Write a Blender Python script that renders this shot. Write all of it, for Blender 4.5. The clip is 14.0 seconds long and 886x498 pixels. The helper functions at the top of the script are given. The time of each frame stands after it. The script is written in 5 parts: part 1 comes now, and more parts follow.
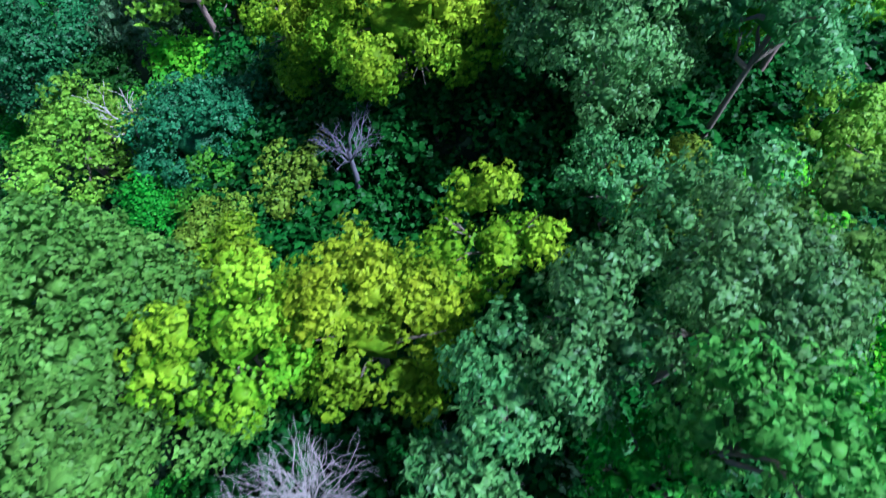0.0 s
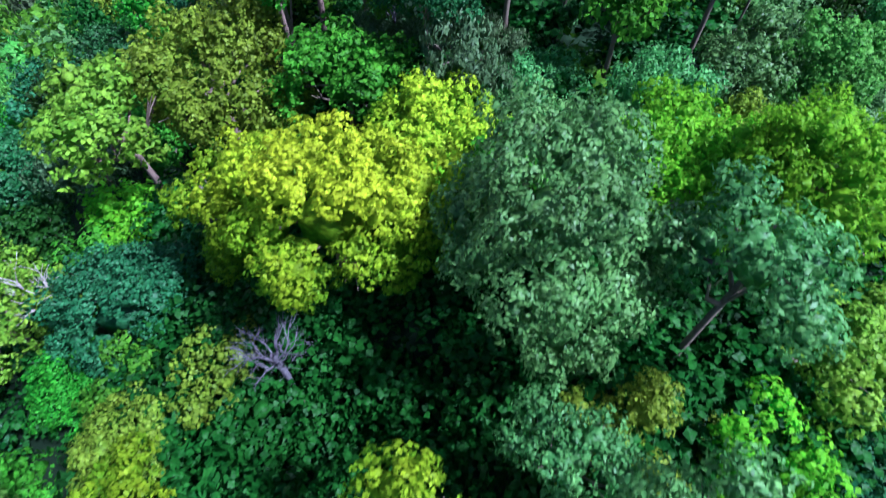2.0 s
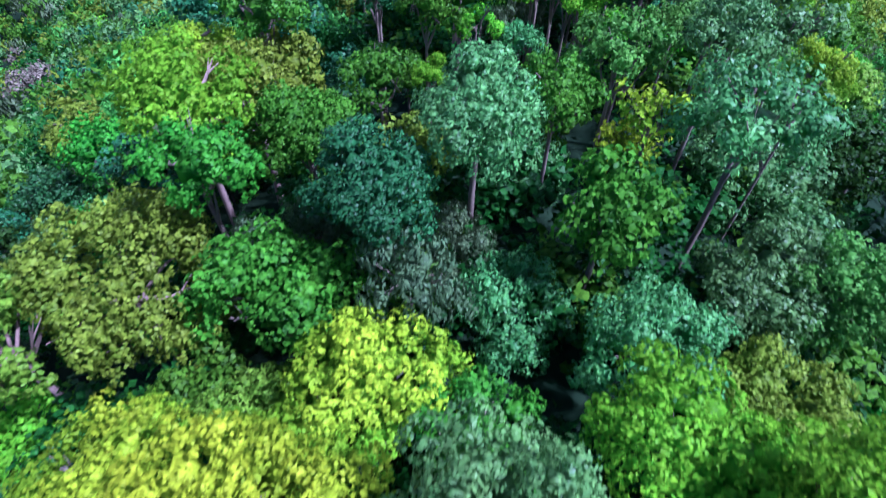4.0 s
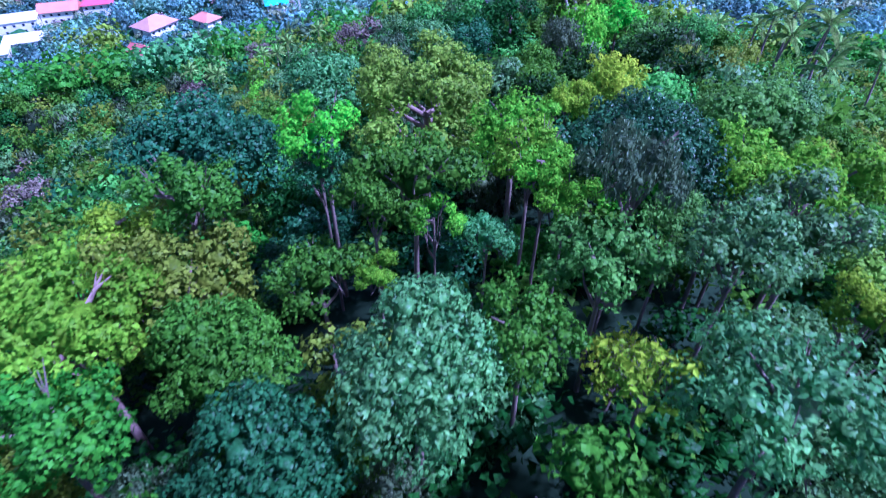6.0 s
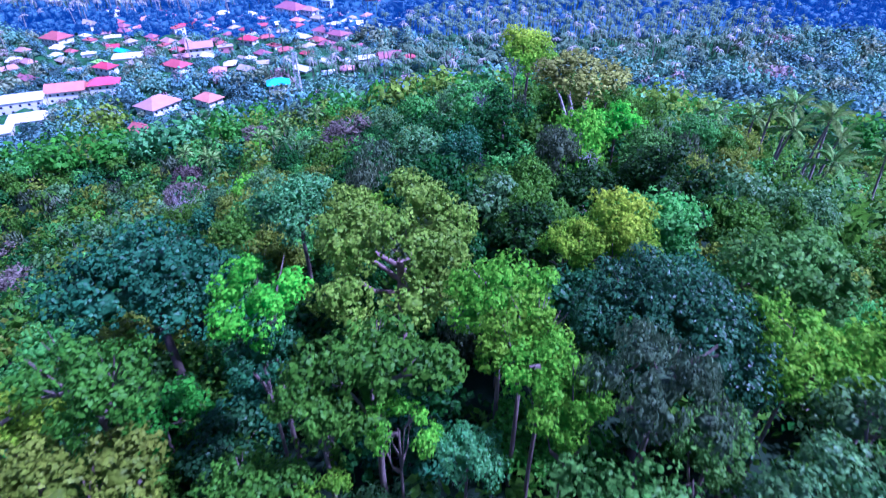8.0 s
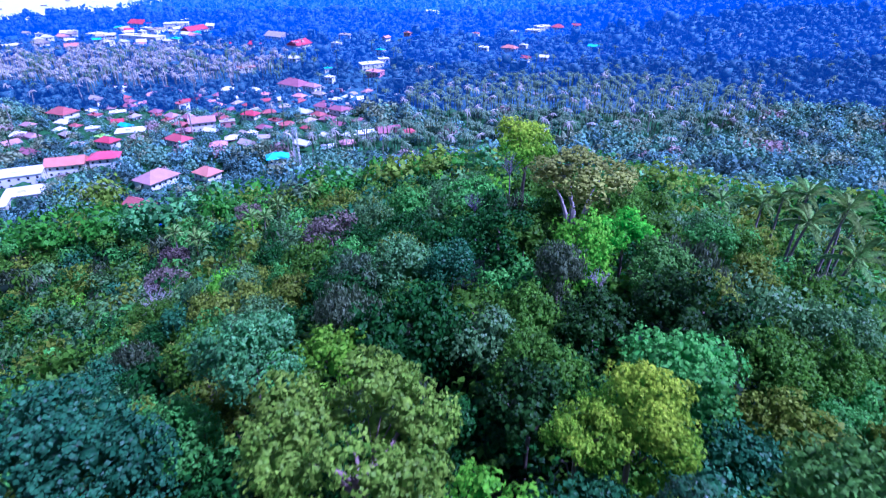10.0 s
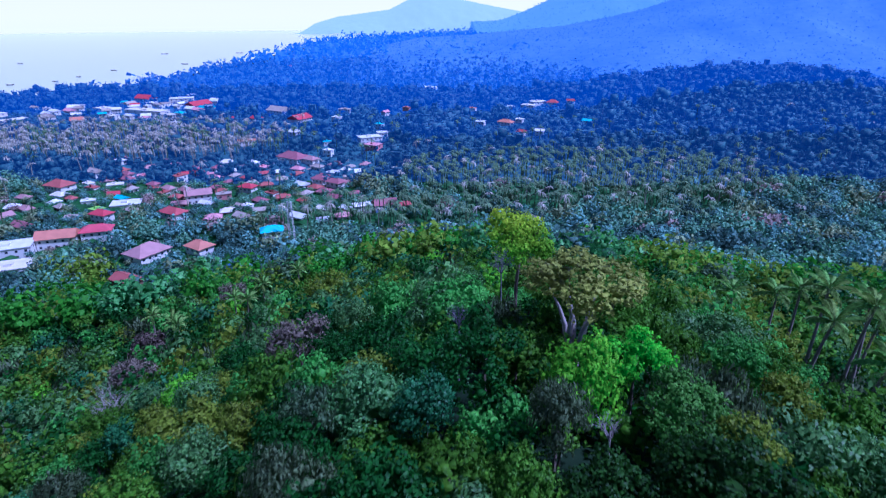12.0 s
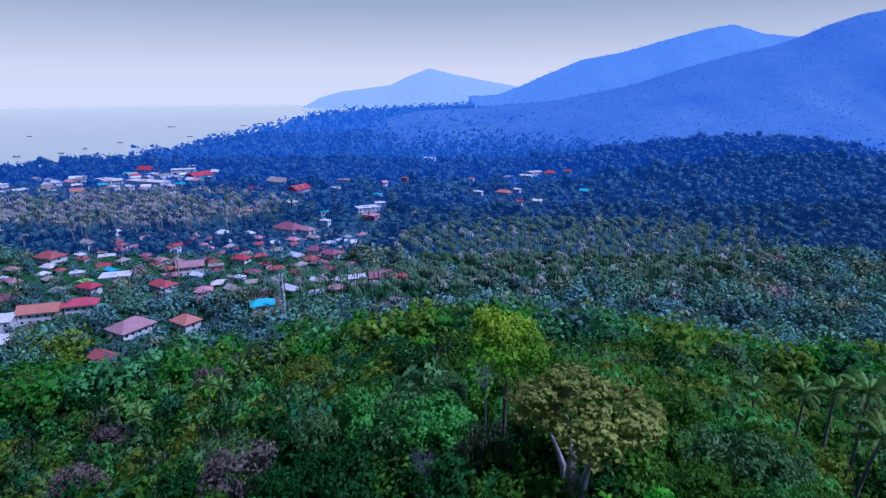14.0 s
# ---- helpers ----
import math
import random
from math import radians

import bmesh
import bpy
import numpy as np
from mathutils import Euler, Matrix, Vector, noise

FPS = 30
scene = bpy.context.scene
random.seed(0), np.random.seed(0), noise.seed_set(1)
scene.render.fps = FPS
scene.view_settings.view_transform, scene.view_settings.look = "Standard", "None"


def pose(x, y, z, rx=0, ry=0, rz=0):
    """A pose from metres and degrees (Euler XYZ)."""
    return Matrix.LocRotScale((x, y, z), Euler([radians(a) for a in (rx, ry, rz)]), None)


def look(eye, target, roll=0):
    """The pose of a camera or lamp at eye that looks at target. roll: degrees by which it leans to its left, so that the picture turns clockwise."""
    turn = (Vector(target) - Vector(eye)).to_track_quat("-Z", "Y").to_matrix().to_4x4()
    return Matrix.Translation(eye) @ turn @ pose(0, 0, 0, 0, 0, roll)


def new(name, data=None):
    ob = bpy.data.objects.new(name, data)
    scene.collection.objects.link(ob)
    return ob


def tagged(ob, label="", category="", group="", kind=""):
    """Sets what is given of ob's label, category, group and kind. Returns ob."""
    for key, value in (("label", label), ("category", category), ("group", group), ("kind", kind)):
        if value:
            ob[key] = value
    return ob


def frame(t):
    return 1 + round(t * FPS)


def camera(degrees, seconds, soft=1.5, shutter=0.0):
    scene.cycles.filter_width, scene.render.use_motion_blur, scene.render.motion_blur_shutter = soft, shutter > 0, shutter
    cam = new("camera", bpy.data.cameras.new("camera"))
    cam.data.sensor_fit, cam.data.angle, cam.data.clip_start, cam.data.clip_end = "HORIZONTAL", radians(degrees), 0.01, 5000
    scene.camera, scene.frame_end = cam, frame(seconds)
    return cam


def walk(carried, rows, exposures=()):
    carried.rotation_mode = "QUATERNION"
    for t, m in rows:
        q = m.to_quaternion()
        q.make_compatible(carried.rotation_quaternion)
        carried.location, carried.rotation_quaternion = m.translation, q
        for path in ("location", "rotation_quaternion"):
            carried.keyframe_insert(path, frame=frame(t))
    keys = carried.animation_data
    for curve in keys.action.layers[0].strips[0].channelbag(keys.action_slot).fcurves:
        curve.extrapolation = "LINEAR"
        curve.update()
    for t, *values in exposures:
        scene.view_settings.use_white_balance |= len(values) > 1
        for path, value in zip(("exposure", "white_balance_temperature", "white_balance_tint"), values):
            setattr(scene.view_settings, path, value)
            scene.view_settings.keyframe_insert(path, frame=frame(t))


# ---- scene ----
cam = camera(75.1, 14.0, soft=1.2, shutter=0.5)
PATH = [
    (0, look((-0.549, 0.489, 121.562), (-0.359, 9.339, 103.622), 0.8)),
    (0.5, look((0.010, 1.783, 121.599), (0.280, 11.163, 103.939), 1.4)),
    (1, look((0.558, 3.284, 121.601), (0.868, 13.164, 104.221), 1.6)),
    (1.5, look((1.083, 4.945, 121.613), (1.383, 15.285, 104.493), 1.7)),
    (2, look((1.591, 6.720, 121.673), (1.881, 17.470, 104.813), 1.6)),
    (2.5, look((2.051, 8.622, 121.677), (2.361, 19.802, 105.087), 1.5)),
    (3, look((2.543, 10.638, 121.688), (2.823, 22.288, 105.438), 1.4)),
    (3.5, look((3.064, 12.801, 121.698), (3.334, 24.901, 105.778), 1.3)),
    (3.7, look((3.289, 13.684, 121.682), (3.549, 25.994, 105.922), 1.3)),
    (5.8, look((5.916, 22.087, 121.625), (5.746, 36.757, 108.035), -0.1)),
    (6, look((6.076, 22.802, 121.629), (5.886, 37.632, 108.209), -0.1)),
    (6.5, look((6.336, 24.423, 121.678), (6.156, 39.643, 108.708), -0.0)),
    (7, look((6.554, 26.046, 121.789), (6.374, 41.646, 109.269), 0.0)),
    (7.5, look((6.764, 27.713, 121.891), (6.584, 43.653, 109.811), -0.1)),
    (8, look((6.994, 29.442, 121.982), (6.804, 45.722, 110.372), -0.1)),
    (8.5, look((7.210, 31.273, 122.041), (6.980, 47.883, 110.901), -0.1)),
    (8.7, look((7.306, 32.038, 122.063), (7.096, 48.789, 111.123), 0.0)),
    (10.8, look((8.279, 39.911, 122.537), (8.089, 57.831, 113.657), -0.1)),
    (11, look((8.418, 40.708, 122.543), (8.258, 58.738, 113.883), -0.0)),
    (11.5, look((8.862, 42.819, 122.533), (8.702, 61.099, 114.403), 0.0)),
    (12, look((9.336, 45.040, 122.539), (9.166, 63.540, 114.949), -0.0)),
    (12.5, look((9.844, 47.369, 122.541), (9.674, 66.089, 115.501), -0.0)),
    (13, look((10.386, 49.673, 122.522), (10.206, 68.583, 116.022), -0.0)),
    (13.5, look((10.953, 52.018, 122.543), (10.762, 71.108, 116.593), -0.1)),
    (14, look((11.558, 54.406, 122.551), (11.378, 73.656, 117.161), -0.1)),
]
EXPOSURES = [(0, 0.9, 4500, 18), (1.1, 0.9, 4550, 18), (2.2, 1.0, 4650, 28), (3.7, 1.05, 4480, 42), (6.5, 0.72, 4120, 66), (8.7, 0.62, 4150, 68), (11, 0.03, 4150, 59), (12.5, -0.62, 4140, 46), (14, -0.88, 4320, 45)]
walk(cam, PATH, EXPOSURES)

# ---- light ----
SUN_EL, SUN_AZ = radians(58), radians(106)
world = bpy.data.worlds.new("world")
scene.world = world
world.use_nodes = True
wn = world.node_tree
sky = wn.nodes.new("ShaderNodeTexSky")
sky.sky_type = "NISHITA"
sky.sun_disc = False
sky.sun_elevation, sky.sun_rotation = SUN_EL, SUN_AZ
sky.air_density, sky.dust_density, sky.ozone_density = 1.3, 2.0, 2.5
wn.links.new(sky.outputs[0], wn.nodes["Background"].inputs[0])
wn.nodes["Background"].inputs[1].default_value = 0.048
sun = new("sun", bpy.data.lights.new("sun", "SUN"))
sun.data.energy, sun.data.angle, sun.data.color = 5.0, radians(4), (1.0, 0.95, 0.86)
sun_way = Vector((math.sin(SUN_AZ) * math.cos(SUN_EL), math.cos(SUN_AZ) * math.cos(SUN_EL), math.sin(SUN_EL)))
sun.matrix_world = look(sun_way * 300, (0, 0, 0))


# ---- helpers ----
def soft(v, k):
    return k * np.logaddexp(0, v / k)


def canopy(x, y):
    """Height of the tree tops of the ridge and the plain."""
    x, y = np.asarray(x, float), np.asarray(y, float)
    u = x - (8.68 + 0.103 * np.minimum(y, 130))
    flat = 1 - 0.632 * np.clip((y - 90) / 110, 0, 1)
    z = 113.236 - 0.072 * y - 0.446 * soft(y - 97, 15) + 0.15 * soft(y - 140, 15)
    z = z - 0.533 * flat * soft(-u - 5.46, 5) - 0.4 * flat * soft(u + 1.94, 8)
    return 10 + soft(z - 10, 8)


def coast(y):
    return np.interp(y, [0, 700, 890, 1020, 1600, 2600, 2900, 3200, 6000], [-760, -690, -650, -560, -540, -540, -300, 300, 900])


def ground_z(x, y):
    x, y = np.asarray(x, float), np.asarray(y, float)
    z = canopy(x, y) - 6.5
    # pit added here so that the hollow falls into shade
    z = z - 5 * np.exp(-(((x + 1) / 5) ** 2) - ((y - 12.2) / 3.2) ** 2)
    z = z + 41 * np.exp(-(((x - 420) / 190) ** 2) - ((y - 830) / 170) ** 2)
    z = z + 0.05 * np.minimum(soft(y - 1150, 60), 350) * np.clip((x + 420) / 500, 0, 1)
    shore = np.clip((x - coast(y)) / 60, -1, 1)
    return np.where(shore < 1, np.minimum(z, 4 * shore - 0.3), z)


def mesh_of(name, verts, faces, smooth=False, normals=None):
    """A mesh from arrays; faces all with the same number of corners, normals one a vertex."""
    verts, faces = np.asarray(verts, np.float32), np.asarray(faces, np.int32)
    me = bpy.data.meshes.new(name)
    n, k = faces.shape
    me.vertices.add(len(verts)), me.loops.add(n * k), me.polygons.add(n)
    me.vertices.foreach_set("co", verts.ravel())
    me.loops.foreach_set("vertex_index", faces.ravel())
    me.polygons.foreach_set("loop_start", np.arange(0, n * k, k, dtype=np.int32))
    me.polygons.foreach_set("use_smooth", np.full(n, smooth) if isinstance(smooth, bool) else smooth)
    me.update(calc_edges=True)
    me.validate()
    if normals is not None:
        me.normals_split_custom_set_from_vertices(np.asarray(normals, np.float32))
    return me


def facing(V, Fq, N, own=0.65):
    """Quads turned so that their front looks along the normals given, and those normals, softened towards the face's own."""
    a, b, c, d = (V[Fq[:, i]] for i in range(4))
    f = np.cross(c - a, d - b)
    f /= np.linalg.norm(f, axis=1, keepdims=True) + 1e-9
    n = N[Fq[:, 0]]
    back = (f * n).sum(1) < 0
    Fq = np.where(back[:, None], Fq[:, ::-1], Fq)
    f = np.where(back[:, None], -f, f)
    out = N.copy()
    n = n * (1.2 - own) + f * own
    n /= np.linalg.norm(n, axis=1, keepdims=True) + 1e-9
    for i in range(4):
        out[Fq[:, i]] = n
    return Fq, out


def part(name, data, material, parent, label=""):
    if isinstance(data, bmesh.types.BMesh):
        me = bpy.data.meshes.new(name)
        data.to_mesh(me)
        data.free()
        data = me
    ob = new(name, data)
    if material is not None:
        if not data.materials:
            data.materials.append(material)
        elif data.materials[0] != material:
            ob.material_slots[0].link = "OBJECT"
            ob.material_slots[0].material = material
    ob.parent = parent
    return tagged(ob, label)


def thing(name, m, label, category, group="", kind=""):
    ob = new(name)
    ob.empty_display_size = 0.3
    ob.matrix_world = m
    return tagged(ob, label, category, group, kind)


def tubes(paths, sides=6):
    """Tapered tubes along lists of (point, radius), as verts and quads."""
    V, Fq = [], []
    for path in paths:
        base = len(V)
        for i, (p, r) in enumerate(path):
            a = Vector(path[max(i - 1, 0)][0])
            b = Vector(path[min(i + 1, len(path) - 1)][0])
            d = (b - a).normalized()
            s = d.cross(Vector((0.13, 0.97, 0.2))).normalized()
            t = d.cross(s)
            for j in range(sides):
                w = 2 * math.pi * j / sides
                V.append(Vector(p) + (s * math.cos(w) + t * math.sin(w)) * r)
        for i in range(len(path) - 1):
            for j in range(sides):
                k = (j + 1) % sides
                Fq.append((base + i * sides + j, base + i * sides + k, base + (i + 1) * sides + k, base + (i + 1) * sides + j))
    return [tuple(v) for v in V], Fq


# ---- materials ----
def material(name):
    m = bpy.data.materials.new(name)
    m.use_nodes = True
    return m, m.node_tree.nodes, m.node_tree.links


def leaf_material(name, dark, light, young=None, rough=0.5, spec=0.3, glow=0.3, hue=0.02, haze_glow=None, grain=5.0):
    m, n, l = material(name)
    p = n["Principled BSDF"]
    geo, info, tex = n.new("ShaderNodeNewGeometry"), n.new("ShaderNodeObjectInfo"), n.new("ShaderNodeTexCoord")
    noise_a = n.new("ShaderNodeTexNoise")
    noise_a.inputs["Scale"].default_value = 0.9
    noise_a.inputs["Detail"].default_value = 3
    l.new(tex.outputs["Object"], noise_a.inputs["Vector"])
    add = n.new("ShaderNodeMath")
    add.operation = "MULTIPLY_ADD"
    l.new(geo.outputs["Random Per Island"], add.inputs[0])
    add.inputs[1].default_value = 0.4
    l.new(noise_a.outputs["Fac"], add.inputs[2])
    ramp = n.new("ShaderNodeMapRange")
    ramp.inputs["From Min"].default_value, ramp.inputs["From Max"].default_value = 0.35, 1.0
    l.new(add.outputs[0], ramp.inputs["Value"])
    mix = n.new("ShaderNodeMixRGB")
    mix.inputs[1].default_value, mix.inputs[2].default_value = (*dark, 1), (*light, 1)
    l.new(ramp.outputs[0], mix.inputs[0])
    colour = mix.outputs[0]
    # yellower, lighter crown top: young shoots, with sunlit brightness painted in too
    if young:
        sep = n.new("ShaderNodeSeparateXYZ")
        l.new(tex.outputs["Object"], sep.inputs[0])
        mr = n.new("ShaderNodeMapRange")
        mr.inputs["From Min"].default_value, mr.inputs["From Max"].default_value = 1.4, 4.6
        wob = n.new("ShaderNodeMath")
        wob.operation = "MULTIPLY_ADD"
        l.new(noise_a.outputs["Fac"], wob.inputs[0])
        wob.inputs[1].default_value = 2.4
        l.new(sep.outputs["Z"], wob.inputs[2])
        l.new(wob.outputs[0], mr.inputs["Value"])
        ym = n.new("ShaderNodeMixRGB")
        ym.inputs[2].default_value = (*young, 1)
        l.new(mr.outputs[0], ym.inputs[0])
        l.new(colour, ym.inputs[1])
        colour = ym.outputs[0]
    cell, rough_up, speck = n.new("ShaderNodeTexVoronoi"), n.new("ShaderNodeBump"), n.new("ShaderNodeMapRange")
    cell.inputs["Scale"].default_value = grain
    cell.inputs["Randomness"].default_value = 1.0
    l.new(tex.outputs["Object"], cell.inputs["Vector"])
    rough_up.inputs["Strength"].default_value, rough_up.inputs["Distance"].default_value = 0.4, 0.5 / grain
    rough_up.invert = True
    l.new(cell.outputs["Distance"], rough_up.inputs["Height"])
    l.new(rough_up.outputs[0], p.inputs["Normal"])
    hue_cell = n.new("ShaderNodeSeparateColor")
    l.new(cell.outputs["Color"], hue_cell.inputs[0])
    speck.inputs["To Min"].default_value, speck.inputs["To Max"].default_value = 0.68, 1.3
    l.new(hue_cell.outputs[0], speck.inputs["Value"])
    shade = n.new("ShaderNodeVectorMath")
    shade.operation = "SCALE"
    l.new(colour, shade.inputs[0])
    wide, tree_tone, both = n.new("ShaderNodeTexNoise"), n.new("ShaderNodeMapRange"), n.new("ShaderNodeMath")
    wide.inputs["Scale"].default_value, wide.inputs["Detail"].default_value = 0.17, 1
    l.new(tex.outputs["Object"], wide.inputs["Vector"])
    tree_tone.inputs["From Min"].default_value, tree_tone.inputs["From Max"].default_value = 0.32, 0.68
    tree_tone.inputs["To Min"].default_value, tree_tone.inputs["To Max"].default_value = 0.76, 1.26
    l.new(wide.outputs["Fac"], tree_tone.inputs["Value"])
    both.operation = "MULTIPLY"
    l.new(speck.outputs[0], both.inputs[0])
    l.new(tree_tone.outputs[0], both.inputs[1])
    l.new(both.outputs[0], shade.inputs["Scale"])
    colour = shade.outputs[0]
    hsv = n.new("ShaderNodeHueSaturation")
    h = n.new("ShaderNodeMapRange")
    h.inputs["To Min"].default_value, h.inputs["To Max"].default_value = 0.5 - hue, 0.5 + hue
    v = n.new("ShaderNodeMapRange")
    v.inputs["To Min"].default_value, v.inputs["To Max"].default_value = 0.8, 1.25
    l.new(info.outputs["Random"], h.inputs["Value"])
    l.new(info.outputs["Random"], v.inputs["Value"])
    l.new(h.outputs[0], hsv.inputs["Hue"])
    l.new(v.outputs[0], hsv.inputs["Value"])
    l.new(colour, hsv.inputs["Color"])
    l.new(hsv.outputs[0], p.inputs["Base Color"])
    p.inputs["Roughness"].default_value = rough
    p.inputs["Specular IOR Level"].default_value = spec
    # emission that stands in for haze in front of distant leaves
    if haze_glow:
        p.inputs["Emission Color"].default_value = (*haze_glow, 1)
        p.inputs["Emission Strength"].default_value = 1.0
    tr = n.new("ShaderNodeBsdfTranslucent")
    l.new(hsv.outputs[0], tr.inputs["Color"])
    mx = n.new("ShaderNodeMixShader")
    mx.inputs[0].default_value = glow
    l.new(p.outputs[0], mx.inputs[1])
    l.new(tr.outputs[0], mx.inputs[2])
    l.new(mx.outputs[0], n["Material Output"].inputs[0])
    return m


def rough_material(name, a, b, scale=3.0, rough=0.8, bump=0.3, metal=0.0, spec=0.3, detail=5, haze_glow=None):
    m, n, l = material(name)
    p = n["Principled BSDF"]
    tex = n.new("ShaderNodeTexCoord")
    big, fine = n.new("ShaderNodeTexNoise"), n.new("ShaderNodeTexNoise")
    big.inputs["Scale"].default_value, fine.inputs["Scale"].default_value = scale * 0.2, scale * 2.5
    big.inputs["Detail"].default_value = fine.inputs["Detail"].default_value = detail
    for q in (big, fine):
        l.new(tex.outputs["Object"], q.inputs["Vector"])
    av = n.new("ShaderNodeMath")
    av.operation = "MULTIPLY_ADD"
    l.new(big.outputs["Fac"], av.inputs[0])
    av.inputs[1].default_value = 0.6
    half = n.new("ShaderNodeMath")
    half.operation = "MULTIPLY"
    half.inputs[1].default_value = 0.4
    l.new(fine.outputs["Fac"], half.inputs[0])
    l.new(half.outputs[0], av.inputs[2])
    mr = n.new("ShaderNodeMapRange")
    mr.inputs["From Min"].default_value, mr.inputs["From Max"].default_value = 0.32, 0.68
    l.new(av.outputs[0], mr.inputs["Value"])
    mix = n.new("ShaderNodeMixRGB")
    mix.inputs[1].default_value, mix.inputs[2].default_value = (*a, 1), (*b, 1)
    l.new(mr.outputs[0], mix.inputs[0])
    l.new(mix.outputs[0], p.inputs["Base Color"])
    p.inputs["Roughness"].default_value, p.inputs["Metallic"].default_value = rough, metal
    p.inputs["Specular IOR Level"].default_value = spec
    if bump:
        bp = n.new("ShaderNodeBump")
        bp.inputs["Strength"].default_value = bump
        l.new(fine.outputs["Fac"], bp.inputs["Height"])
        l.new(bp.outputs[0], p.inputs["Normal"])
    # same stand-in for haze, as emission on distant slopes
    if haze_glow:
        p.inputs["Emission Color"].default_value = (*haze_glow, 1)
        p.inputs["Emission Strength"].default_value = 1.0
    return m


LEAF = {
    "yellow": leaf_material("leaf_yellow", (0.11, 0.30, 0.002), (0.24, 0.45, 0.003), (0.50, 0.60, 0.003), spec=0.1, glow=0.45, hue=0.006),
    "green": leaf_material("leaf_green", (0.040, 0.165, 0.007), (0.110, 0.33, 0.013), spec=0.15, glow=0.4),
    "pale": leaf_material("leaf_pale", (0.072, 0.23, 0.024), (0.165, 0.37, 0.048), spec=0.15, glow=0.4),
    "mint": leaf_material("leaf_mint", (0.054, 0.190, 0.040), (0.165, 0.37, 0.086), rough=0.45, spec=0.28, glow=0.35),
    "glossy": leaf_material("leaf_glossy", (0.016, 0.075, 0.021), (0.050, 0.16, 0.046), rough=0.4, spec=0.3, glow=0.25),
    "teal": leaf_material("leaf_teal", (0.014, 0.085, 0.021), (0.046, 0.175, 0.046), rough=0.45, spec=0.2, glow=0.3),
    "olive": leaf_material("leaf_olive", (0.120, 0.235, 0.010), (0.26, 0.38, 0.022), spec=0.15, glow=0.4, hue=0.02),
    "willow": leaf_material("leaf_willow", (0.060, 0.115, 0.045), (0.13, 0.21, 0.080), rough=0.5, spec=0.2, glow=0.3),
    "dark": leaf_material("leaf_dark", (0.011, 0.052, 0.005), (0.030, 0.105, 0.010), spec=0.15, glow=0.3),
    "lime": leaf_material("leaf_lime", (0.11, 0.40, 0.003), (0.25, 0.62, 0.006), spec=0.12, glow=0.5),
    "tan": leaf_material("leaf_tan", (0.18, 0.205, 0.028), (0.35, 0.36, 0.055), spec=0.15, glow=0.35),
    "brown": leaf_material("leaf_brown", (0.14, 0.125, 0.085), (0.26, 0.21, 0.155), rough=0.7, spec=0.1),
    "palm": leaf_material("leaf_palm", (0.10, 0.25, 0.03), (0.32, 0.52, 0.10), rough=0.55, spec=0.2, glow=0.35),
    # bluer copy of the palm leaf, with haze put into its colour
    "hazed_grove_palm": leaf_material("leaf_hazed_grove_palm", (0.08, 0.20, 0.09), (0.22, 0.37, 0.17), rough=0.55, spec=0.2, glow=0.25),
    # pale frond colour that partly stands in for haze over the left plantation
    "hazed_pale_palm": leaf_material("leaf_hazed_pale_palm", (0.19, 0.19, 0.15), (0.43, 0.40, 0.33), rough=0.6, spec=0.25, glow=0.15),
}
GREY_BARK = rough_material("grey_bark", (0.09, 0.08, 0.10), (0.22, 0.20, 0.24), 6, 0.9, 0.5)
PINK_BARK = rough_material("pinkish_bark", (0.17, 0.11, 0.09), (0.34, 0.24, 0.20), 6, 0.9, 0.5)
BARK = rough_material("bark", (0.10, 0.075, 0.055), (0.24, 0.19, 0.15), 6, 0.9, 0.6)
PALE_BARK = rough_material("pale_bark", (0.30, 0.26, 0.24), (0.52, 0.46, 0.42), 6, 0.85, 0.5)
# base colours made bluer and lighter to carry the haze over the plain
HAZED_WOODS = [
    leaf_material("hazed_woods_green", (0.091, 0.234, 0.134), (0.219, 0.425, 0.244), spec=0.1, glow=0.2, hue=0.0, grain=1.5),
    leaf_material("hazed_woods_teal", (0.088, 0.212, 0.180), (0.192, 0.359, 0.290), spec=0.1, glow=0.2, hue=0.0, grain=1.5),
    leaf_material("hazed_woods_olive", (0.201, 0.293, 0.145), (0.384, 0.476, 0.229), spec=0.1, glow=0.2, hue=0.0, grain=1.5),
    leaf_material("hazed_woods_dry", (0.330, 0.256, 0.221), (0.494, 0.380, 0.335), spec=0.1, glow=0.2, hue=0.0, grain=1.5),
    leaf_material("hazed_woods_dark", (0.061, 0.154, 0.122), (0.137, 0.256, 0.195), spec=0.1, glow=0.2, hue=0.0, grain=1.5),
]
# floor colour set near black so that gaps between trees look shaded
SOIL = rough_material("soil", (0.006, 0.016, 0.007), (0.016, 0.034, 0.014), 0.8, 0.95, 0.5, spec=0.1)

# ---- ground, sea, distance ----
gx = np.unique(np.concatenate([np.linspace(-3000, -320, 60), np.linspace(-320, 360, 150), np.linspace(360, 3000, 50)]))
gy = np.unique(np.concatenate([np.linspace(-400, -30, 14), np.linspace(-30, 330, 110), np.linspace(330, 1200, 60), np.linspace(1200, 4760, 34)]))
XX, YY = np.meshgrid(gx, gy)
ZZ = ground_z(XX, YY)
nx, ny = len(gx), len(gy)
idx = np.arange(nx * ny).reshape(ny, nx)
quads = np.stack([idx[:-1, :-1], idx[:-1, 1:], idx[1:, 1:], idx[1:, :-1]], -1).reshape(-1, 4)
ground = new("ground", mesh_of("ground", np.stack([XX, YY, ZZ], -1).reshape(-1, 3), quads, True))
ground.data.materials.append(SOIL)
tagged(ground, "dark forest floor with low green growth", "ground", kind="structure")

